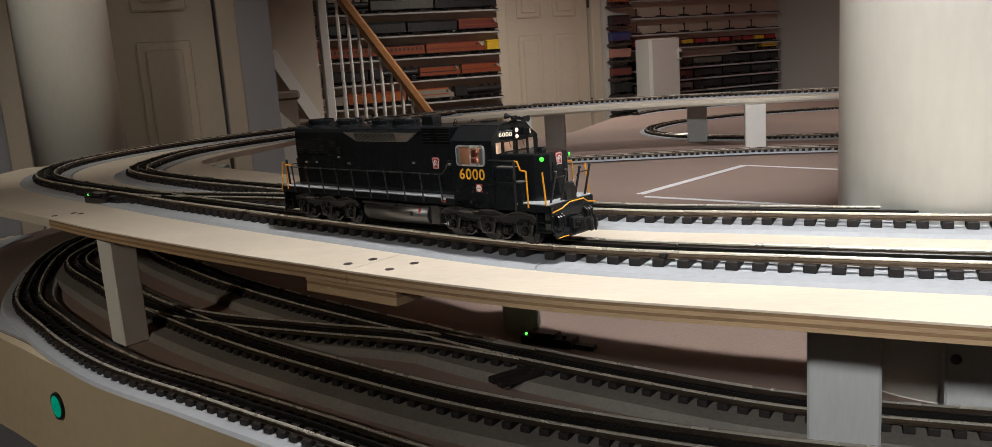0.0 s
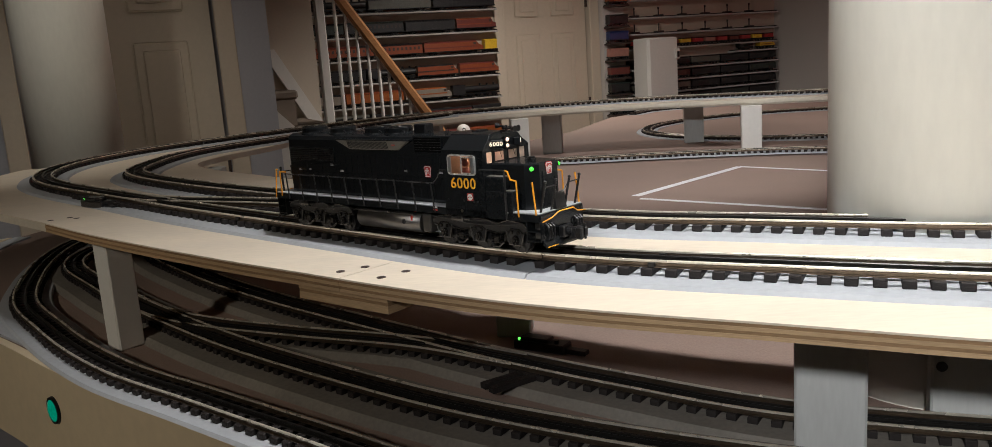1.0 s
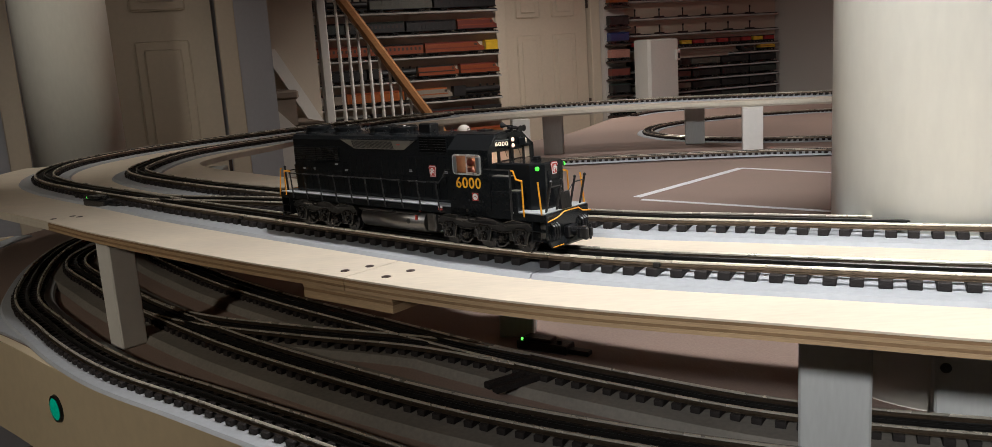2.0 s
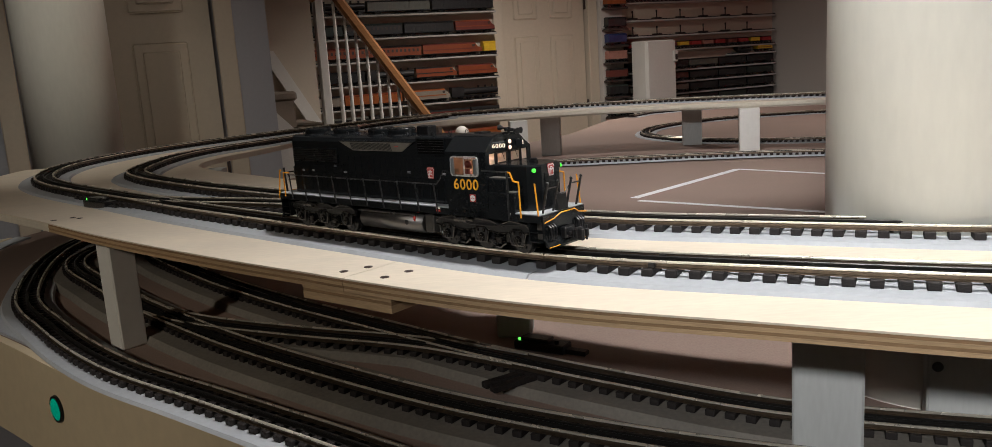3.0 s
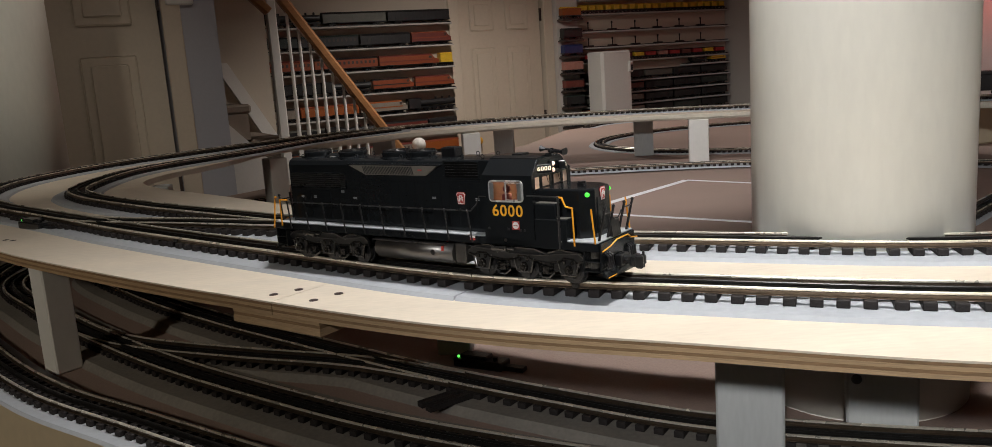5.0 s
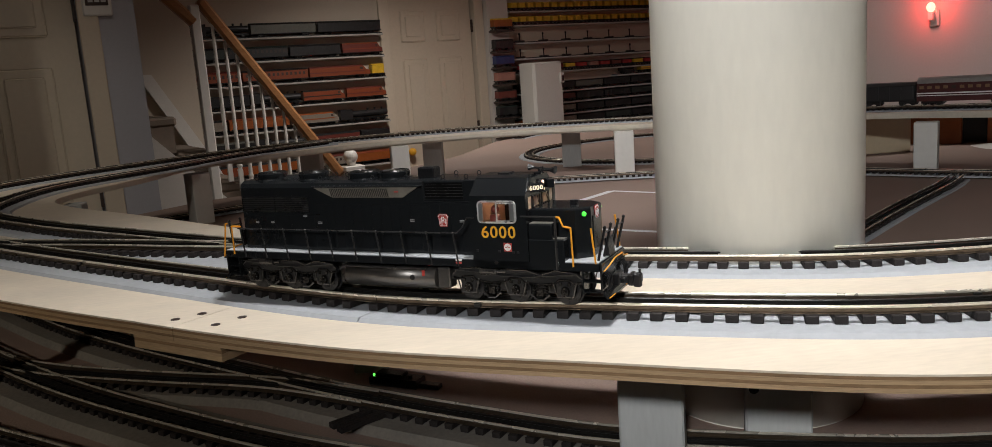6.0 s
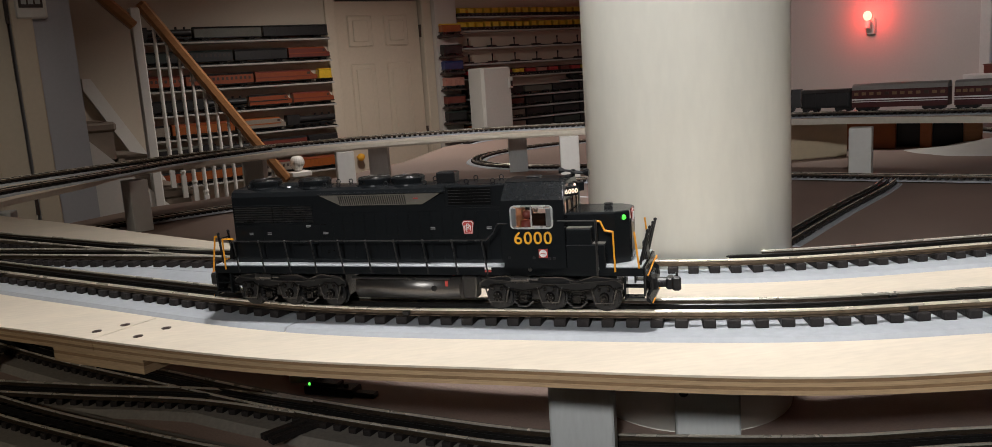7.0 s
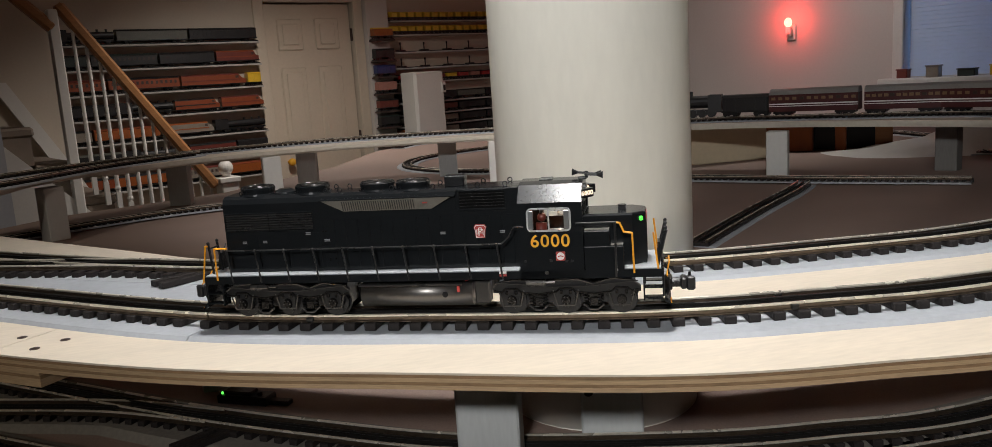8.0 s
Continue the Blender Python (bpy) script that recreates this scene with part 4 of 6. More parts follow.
for x, w, h, c, lab in ((3.42, 0.07, 0.06, "car_cream", "small white box on the window sill"), (3.25, 0.06, 0.045, "car_maroon", "small brown toy building on the window sill"),
                        (3.6, 0.09, 0.035, "car_green", "small green toy wagon on the window sill"), (3.75, 0.06, 0.05, "car_yellow", "small yellow toy wagon on the window sill")):
    bm = B()
    box(bm, x - w / 2, x + w / 2, -0.09, -0.04, 0.035, 0.035 + h, 0.003)
    box(bm, x - w / 2 - 0.004, x + w / 2 + 0.004, -0.094, -0.036, 0.035 + h, 0.042 + h, 0.002)
    o = mesh_object("sill_ornament", bm, c)
    o.matrix_world = EW
    tagged(o, lab, "ornament", group="sill ornaments")


# ---------------------------------------------------------------- passenger train on the upper deck
def az_on_deck(deg):
    """Index on the upper track, back right, in the direction deg from a point in front of the layout."""
    c = Vector((0.13, 0.27, 0))
    ok = [i for i in range(N_A) if LINE_A[i].y > 2.0 and LINE_A[i].x > 0.8]
    return min(ok, key=lambda i: abs(math.degrees(math.atan2(LINE_A[i].x - c.x, LINE_A[i].y - c.y)) - deg))


def chord(a, b):
    p, q = LINE_A[az_on_deck(a)], LINE_A[az_on_deck(b)]
    d = q - p
    return pose((p.x + q.x) / 2, (p.y + q.y) / 2, PAD + RAIL_TOP, 0, 0, math.degrees(math.atan2(d.y, d.x))), d.length


def silver_coach(m, ln):
    o = empty("passenger_coach", m)
    tagged(o, "silver-roofed maroon toy passenger coach with white stripes", "toy train car", group="passenger train")
    l, w = ln / 2 - 0.003, 0.029
    bm = B()
    box(bm, -l, l, -w, w, 0.012, 0.066)
    part("body", bm, "coach_red", o)
    for z0, z1 in ((0.028, 0.0305), (0.034, 0.038)):
        for y in (-1, 1):
            bm = B()
            box(bm, -l, l, y * w - 0.0006, y * w + 0.0006, z0, z1)
            part("stripe", bm, "white_ink", o)
    bm = B()
    prism(bm, [(-w - 0.0015, 0.0655), (w + 0.0015, 0.0655), (w * 0.86, 0.078), (w * 0.4, 0.084), (-w * 0.4, 0.084), (-w * 0.86, 0.078)], -l, l, "x")
    part("roof", bm, "coach_roof", o, "bright silver roof")
    for k in range(12):
        x = -l * 0.9 + k * l * 1.8 / 11
        for y in (-1, 1):
            bm = B()
            box(bm, x - 0.006, x + 0.006, y * (w + 0.0004) - 0.0008, y * (w + 0.0004) + 0.0008, 0.049, 0.058)
            part("window", bm, "brown_dark" if k % 5 == 4 else "coach_pane", o)
    for x in (-l * 0.7, l * 0.7):
        bm = B()
        box(bm, x - 0.03, x + 0.03, -0.021, 0.021, 0.005, 0.0125)
        for dx in (-0.02, 0.0, 0.02):
            for y in (-0.017, 0.017):
                tube(bm, (x + dx, y - 0.002, 0.009), (x + dx, y + 0.002, 0.009), 0.009, n=10)
        part("truck", bm, "black_matt", o)
    return o


for a, b in ((32.2, 37.5), (37.6, 42.0), (42.1, 47.0), (47.1, 52.5)):
    m, ln = chord(a, b)
    silver_coach(m, ln)
m, ln = chord(29.3, 32.1)
toy_car("box", ln, "dark", "dark", m, "black toy coal tender behind the steam engine", "passenger train", h=0.072)
m, ln = chord(25.9, 29.2)
toy_car("steam", ln, "dark", "dark", m @ pose(0, 0, 0, 0, 0, 180), "black toy steam engine on the upper deck", "passenger train", h=0.075)

# ---------------------------------------------------------------- scenery behind the back deck
bm = B()
box(bm, 1.42, 1.86, 3.05, 3.25, Z_LOW, -0.03, 0.004)
tagged(mesh_object("cream_box", bm, "cream_fascia"), "cream board box standing on the table", "box")
shed = empty("wooden_shed", pose(2.12, 3.18, Z_LOW, 0, 0, -38))
tagged(shed, "yellow wooden toy shed with dark openings", "toy building")
for x0, x1 in ((-0.22, 0.02), (0.1, 0.14), (0.24, 0.3)):
    bm = B()
    box(bm, x0, x1, -0.05, 0.05, 0, 0.12, 0.002)
    part("wall_board", bm, "oak" if x0 > 0.2 else "car_amber", shed)
bm = B()
box(bm, -0.24, 0.32, -0.07, 0.07, 0.12, 0.132, 0.002)
part("roof", bm, "brown_dark", shed)
bm = B()
box(bm, -0.2, 0.28, 0.02, 0.045, 0.001, 0.119)
part("inner_board", bm, "black_matt", shed)
bm = B()
nx, ny = 26, 12
grid = [[bm.verts.new((2.0 + 0.9 * i / nx, 2.75 + 0.45 * j / ny - 0.35 * i / nx,
                       Z_LOW - 0.004 + 0.10 * math.sin(math.pi * min(1, j / ny)) ** 1.3 * min(1, i / nx * 1.8) ** 1.5 * (0.85 + 0.3 * noise.noise((i * 0.4, j * 0.5, 1))))) for j in range(ny + 1)] for i in range(nx + 1)]
for i in range(nx):
    for j in range(ny):
        f = bm.faces.new((grid[i][j], grid[i + 1][j], grid[i + 1][j + 1], grid[i][j + 1]))
        f.smooth = True
tagged(mesh_object("snow_hill", bm, "white_paint"), "smooth white cloth hill on the train table", "scenery", kind="structure")

# low side table with a spare track, left of the layout
side = empty("side_shelf", pose(-1.50, 3.02, 0, 0, 0, 2))
tagged(side, "low white shelf with spare toy track", "shelf")
bm = B()
box(bm, -0.7, 0.0, -0.02, 0.2, -0.345, -0.318, 0.004)
part("board", bm, "white_paint", side)
bm = B()
for k in range(30):
    box(bm, -0.69 + k * 0.0225, -0.68 + k * 0.0225, 0.005, 0.055, -0.318, -0.311)
part("tie_row", bm, "tie", side, "black ties of a spare track")
for y in (0.014, 0.03, 0.046):
    bm = B()
    box(bm, -0.695, -0.015, y - 0.002, y + 0.002, -0.311, -0.304)
    part("rail", bm, "rail_side", side)
for x in (-0.6, -0.1):
    bm = B()
    box(bm, x - 0.03, x + 0.03, 0.05, 0.11, Z_GROUND, -0.345, 0.003)
    part("support", bm, "grey_post", side)


# ---------------------------------------------------------------- locomotive (x forward, z up from the rail tops)
loco = empty("diesel_locomotive")
tagged(loco, "black diesel toy locomotive with gold numbers and orange handrails", "toy locomotive")
W = 0.0315


def smooth(o):
    for p in o.data.polygons:
        p.use_smooth = True
    return o


# frame and walkway
bm = B()
prism(bm, [(-0.190, 0.0265), (0.180, 0.0265), (0.180, 0.0325), (-0.190, 0.0325)], -W, W)
part("underframe", bm, "black", loco)
# pale grey on the walkway tops paints the light they catch
for x0, x1, y0, y1 in ((-0.190, 0.0725, 0.0195, W - 0.0008), (-0.190, 0.0725, -W + 0.0008, -0.0195), (-0.190, -0.1745, -0.0193, 0.0193), (0.150, 0.1795, -W + 0.0008, W - 0.0008)):
    bm = B()
    box(bm, x0, x1, y0, y1, 0.0326, 0.0338, 0.0003)
    part("walkway", bm, "walkway", loco, "tread plate coloured pale for the light on it")

# long hood with rounded shoulders
HT = 0.0970
bm = B()
hood_outline = [(-0.0195, 0.0327), (0.0195, 0.0327), (0.0195, HT - 0.0065), (0.0178, HT - 0.0025), (0.0135, HT - 0.0004), (0, HT), (-0.0135, HT - 0.0004), (-0.0178, HT - 0.0025), (-0.0195, HT - 0.0065)]
prism(bm, hood_outline, -0.174, 0.0735, "x")
hood = part("long_hood", bm, "black", loco)
# hood doors
for side in (-1, 1):
    for k in range(16):
        x = -0.088 + k * 0.0098
        bm = B()
        box(bm, x + 0.0004, x + 0.0094, side * 0.0195 - 0.0003, side * 0.0195 + 0.0003, 0.036, 0.076, 0.0002)
        part("hood_door", bm, "black", hood)
    for k in range(3):
        x = -0.1715 + k * 0.0270
        bm = B()
        box(bm, x, x + 0.0262, side * 0.0195 - 0.0003, side * 0.0195 + 0.0003, 0.036, 0.0655, 0.0002)
        part("hood_door", bm, "black", hood)
    # latches and hinges on the hood doors
    for x, z in ((-0.0885, 0.0665), (-0.0855, 0.0665), (-0.0885, 0.0555), (-0.0855, 0.0555), (-0.0840, 0.0440), (-0.0790, 0.0440), (-0.0840, 0.0425), (0.0265, 0.0460)):
        bm = B()
        box(bm, x - 0.0009, x + 0.0009, side * 0.0199 - 0.0004, side * 0.0199 + 0.0004, z - 0.0004, z + 0.0004, 0.0001)
        part("door_latch", bm, "journal", hood)
    # radiator louvres at the rear, in a raised frame with uprights
    bm = B()
    box(bm, -0.1722, -0.0962, side * 0.0192, side * 0.0197, 0.0682, 0.0828)
    lv = part("radiator_louvre", bm, "black_matt", loco)
    for x0, x1, z0, z1 in ((-0.1728, -0.0956, 0.0823, 0.0834), (-0.1728, -0.0956, 0.0675, 0.0685), (-0.1728, -0.1720, 0.0685, 0.0823), (-0.0964, -0.0956, 0.0685, 0.0823),
                           (-0.1348, -0.1340, 0.0685, 0.0823)):
        bm = B()
        y0, y1 = sorted((side * 0.0195, side * 0.0207))
        box(bm, x0, x1, y0, y1, z0, z1, 0.0002)
        part("louvre_frame", bm, "black", lv)
    for k in range(7):
        bm = B()
        z = 0.0693 + k * 0.0020
        box(bm, -0.172, -0.0964, -0.0005, 0.0005, -0.0005, 0.0005, 0, pose(0, side * 0.0201, z, 40 * side, 0, 0))
        part("slat", bm, "black_rail", lv)
    # flared dynamic-brake hatch with its grille
    bm = B()
    o1 = [(-0.0865, 0.0912), (0.0205, 0.0912), (0.0040, 0.0820), (-0.0690, 0.0820)]
    lo = [bm.verts.new((x, side * 0.0190, z)) for x, z in o1]
    hi = [bm.verts.new((x, side * (0.0195 + (0.0040 if z > 0.09 else 0.0008)), z)) for x, z in o1]
    bm.faces.new(lo)
    bm.faces.new(hi)
    for i in range(4):
        bm.faces.new((lo[i], lo[(i + 1) % 4], hi[(i + 1) % 4], hi[i]))
    hatch = part("brake_hatch", bm, "grille", loco, "grey flared grille hatch")
    for k in range(32):
        x = -0.0690 + k * 0.0019
        bm = B()
        tube(bm, (x, side * 0.0206, 0.0828), (x, side * 0.0234, 0.0903), 0.00045, n=5)
        part("grille_bar", bm, "black_matt", hatch)
    bm = B()
    box(bm, -0.0025, 0.0015, side * 0.0226 - 0.0004, side * 0.0226 + 0.0004, 0.0868, 0.0878)
    part("hatch_label", bm, "red_ink", hatch)
    bm = B()
    box(bm, -0.0885, 0.0235, min(side * 0.0150, side * 0.0240), max(side * 0.0150, side * 0.0240), 0.0912, 0.0927, 0.0005)
    part("hatch_ledge", bm, "black", hatch)
    # square-shouldered filter housing behind the cab with a screened intake
    bm = B()
    y0, y1 = sorted((side * 0.0, side * 0.0199))
    box(bm, 0.0235, 0.0733, y0, y1, 0.0780, 0.0964, 0.0008)
    fh = part("filter_housing", bm, "black", loco)
    # flat near-black sheet paints the shade inside the intake recess
    bm = B()
    box(bm, 0.0268, 0.0622, side * 0.0200 - 0.0002, side * 0.0200 + 0.0002, 0.0808, 0.0945)
    part("air_intake", bm, "intake_dark", fh)
    for x0, x1, z0, z1 in ((0.0258, 0.0632, 0.0943, 0.0954), (0.0258, 0.0632, 0.0799, 0.0809), (0.0258, 0.0268, 0.0809, 0.0943), (0.0622, 0.0632, 0.0809, 0.0943)):
        bm = B()
        y0, y1 = sorted((side * 0.0199, side * 0.0211))
        box(bm, x0, x1, y0, y1, z0, z1, 0.0002)
        part("intake_frame", bm, "black", fh)
    for k in range(5):
        bm = B()
        z = 0.0828 + 0.0024 * k
        box(bm, 0.0268, 0.0622, side * 0.0203 - 0.0002, side * 0.0203 + 0.0002, z, z + 0.0004)
        part("intake_bar", bm, "black_rail", fh)
    # small white stencil plates
    for x, z, w in ((-0.1575, 0.0587, 0.0036), (-0.1395, 0.0589, 0.0036), (-0.1013, 0.0650, 0.0042), (-0.0854, 0.0590, 0.0046), (0.0116, 0.0622, 0.0040), (0.0593, 0.0622, 0.0040)):
        bm = B()
        for dz in (0.0006, -0.0006):
            box(bm, x - w / 2, x + w / 2, side * 0.0200 - 0.0002, side * 0.0200 + 0.0002, z + dz - 0.00035, z + dz + 0.00035)
        part("stencil_bar", bm, "stencil_grey", hood)

# roof fans, hatch, stack
for x, r in ((-0.1506, 0.0142), (-0.1019, 0.0142), (-0.0456, 0.0142), (-0.0154, 0.0142)):
    bm = B()
    tube(bm, (x, 0, HT - 0.001), (x, 0, HT + 0.0006), r * 1.12, r * 1.08, n=32)
    tube(bm, (x, 0, HT + 0.0004), (x, 0, HT + 0.0028), r * 0.97, r * 0.97, n=32)
    tube(bm, (x, 0, HT + 0.0028), (x, 0, HT + 0.0050), r, r, n=32)
    tube(bm, (x, 0, HT + 0.0050), (x, 0, HT + 0.0056), r, r * 0.94, n=32)
    fan = part("roof_fan", bm, "black", loco)
    bm = B()
    for k in range(10):
        a = k * math.pi / 5
        tube(bm, (x, 0, HT + 0.0058), (x + 0.92 * r * math.cos(a), 0.92 * r * math.sin(a), HT + 0.0058), 0.0005, n=5)
    for rr in (0.35, 0.65, 0.92):
        pts = [(x + rr * r * math.cos(a), rr * r * math.sin(a), HT + 0.0058) for a in [k * math.pi / 12 for k in range(25)]]
        wire(bm, pts, 0.0004, n=4)
    tube(bm, (x, 0, HT + 0.0056), (x, 0, HT + 0.0068), 0.004, 0.0032, n=16)
    part("fan_guard", bm, "journal", fan, "dull metal fan guard")
bm = B()
tube(bm, (-0.1263, 0, HT - 0.001), (-0.1263, 0, HT + 0.0010), 0.0112, 0.0106, n=24)
tube(bm, (-0.1263, 0, HT + 0.0010), (-0.1263, 0, HT + 0.0032), 0.0092, 0.0050, n=24)
part("roof_vent", bm, "black", loco)
bm = B()
box(bm, 0.012, 0.028, -0.006, 0.006, HT - 0.0005, HT + 0.0085, 0.0008)
box(bm, 0.0135, 0.0265, -0.0045, 0.0045, HT + 0.0075, HT + 0.0088)
part("exhaust_stack", bm, "black_matt", loco)
for x in (-0.160, -0.086, -0.074, -0.03, 0.004, 0.04, 0.062):
    for y in (-0.012, 0.012):
        bm = B()
        pts = [(x + 0.0018 * math.cos(a), y, HT + 0.0014 + 0.0018 * math.sin(a)) for a in [k * math.pi / 5 for k in range(11)]]
        wire(bm, pts, 0.0004, n=4)
        part("lift_ring", bm, "black_matt", loco)

# cab: walls round a hollow, sloped roof edges
CR, CF = 0.0735, 0.1225
bm = B()
box(bm, CF - 0.0014, CF, -W + 0.0014, W - 0.0014, 0.0327, 0.0732)
cabin = part("cab", bm, "black", loco)
bm = B()
box(bm, CR, CR + 0.0014, -W + 0.0014, W - 0.0014, 0.0327, 0.0838)
part("bulkhead", bm, "black", cabin)
for side in (-1, 1):
    bm = B()
    y0, y1 = sorted((side * W, side * (W - 0.0014)))
    grid_x, grid_z = (CR, 0.0815, 0.1120, CF), (0.0265, 0.0645, 0.0800, 0.0852)
    for i in range(3):
        for j in range(3):
            if (i, j) != (1, 1):
                box(bm, grid_x[i], grid_x[i + 1], y0, y1, grid_z[j], grid_z[j + 1])
    bmesh.ops.remove_doubles(bm, verts=bm.verts, dist=1e-6)
    part("cab_side", bm, "black", cabin)
CT = 0.0990
for side in (-1, 1):
    bm = B()
    a = [(side * W, 0.0850), (side * 0.0172, CT - 0.0016), (side * 0.0172, CT - 0.0030), (side * (W - 0.0014), 0.0838)]
    lo = [bm.verts.new((CR + 0.0, y, z)) for y, z in a]
    hi = [bm.verts.new((CF - (0.0 if z < 0.09 else 0.003), y, z)) for y, z in a]
    bm.faces.new(lo)
    bm.faces.new(hi[::-1])
    for i in range(4):
        bm.faces.new((lo[i], hi[i], hi[(i + 1) % 4], lo[(i + 1) % 4]))
    part("sloped_roof_panel", bm, "black", cabin)
bm = B()
prism(bm, [(-0.0174, CT - 0.0032), (0.0174, CT - 0.0032), (0.0174, CT - 0.0014), (0.009, CT), (-0.009, CT), (-0.0174, CT - 0.0014)], CR, CF - 0.003, "x")
part("cab_roof", bm, "black", cabin)
for x0, x1, a0 in ((CR, CR + 0.0014, 0),):
    bm = B()
    prism(bm, [(-W + 0.001, 0.0838), (W - 0.001, 0.0838), (0.0165, CT - 0.0022), (-0.0165, CT - 0.0022)], x0, x1, "x")
    part("rear_bulkhead", bm, "black", cabin)
bm = B()
box(bm, 0.088, 0.098, -0.006, 0.006, CT - 0.0002, CT + 0.0012, 0.0004)
part("roof_hatch", bm, "black_matt", cabin)

# cab front: pillars, windscreens, number boards
for y0, y1 in ((-W + 0.001, -0.0262), (-0.0018, 0.0018), (0.0262, W - 0.001), (-0.0185, -0.0165), (0.0165, 0.0185)):
    bm = B()
    box(bm, CF - 0.0014, CF, y0, y1, 0.0730, 0.0836)
    part("window_post", bm, "black", cabin)
bm = B()
prism(bm, [(-0.0300, 0.0830), (0.0300, 0.0830), (0.0300, 0.0848), (0.0168, CT - 0.0018), (-0.0168, CT - 0.0018), (-0.0300, 0.0848)], CF - 0.003, CF - 0.0004, "x")
part("brow", bm, "black", cabin)
for y0, y1 in ((-0.0162, -0.002), (0.002, 0.0162)):
    bm = B()
    for a, b, c, d in ((y0, y1, 0.0735, 0.0743), (y0, y1, 0.0822, 0.0830), (y0, y0 + 0.0008, 0.0735, 0.083), (y1 - 0.0008, y1, 0.0735, 0.083)):
        box(bm, CF - 0.0004, CF + 0.0004, a, b, c, d)
    wire(bm, [(CF + 0.0008, (y0 + y1) / 2, 0.0826), (CF + 0.0010, (y0 + y1) / 2 + 0.002, 0.0765)], 0.0003, n=4)
    part("windscreen_frame", bm, "black_matt", cabin)
    bm = B()
    box(bm, CF - 0.0010, CF - 0.0006, y0 + 0.0008, y1 - 0.0008, 0.0742, 0.0823)
    part("windscreen", bm, "frosted", cabin, "warm-lit windscreen pane")
for y0, y1 in ((-0.0260, -0.0187), (0.0187, 0.0260)):
    bm = B()
    box(bm, CF - 0.0010, CF - 0.0006, y0, y1, 0.0734, 0.0828)
    part("corner_pane", bm, "frosted", cabin, "warm-lit corner pane")


def lettering(text, size, m, mat, parent, name, width=None):
    c = bpy.data.curves.new(name, "FONT")
    c.body, c.size, c.extrude, c.align_x, c.align_y = text, size, 0.00025, "CENTER", "CENTER"
    c.offset = size * 0.012
    c.space_character = 1.12
    tmp = bpy.data.objects.new(name, c)
    scene.collection.objects.link(tmp)
    bpy.context.view_layer.update()
    me = bpy.data.meshes.new_from_object(tmp)
    bpy.data.objects.remove(tmp)
    xs = [v.co.x for v in me.vertices]
    if width:
        me.transform(Matrix.Diagonal((width / (max(xs) - min(xs)), 1, 1, 1)))
    me.materials.clear()
    me.materials.append(M[mat])
    o = new(name, me)
    o.parent = parent
    o.matrix_local = m
    return o


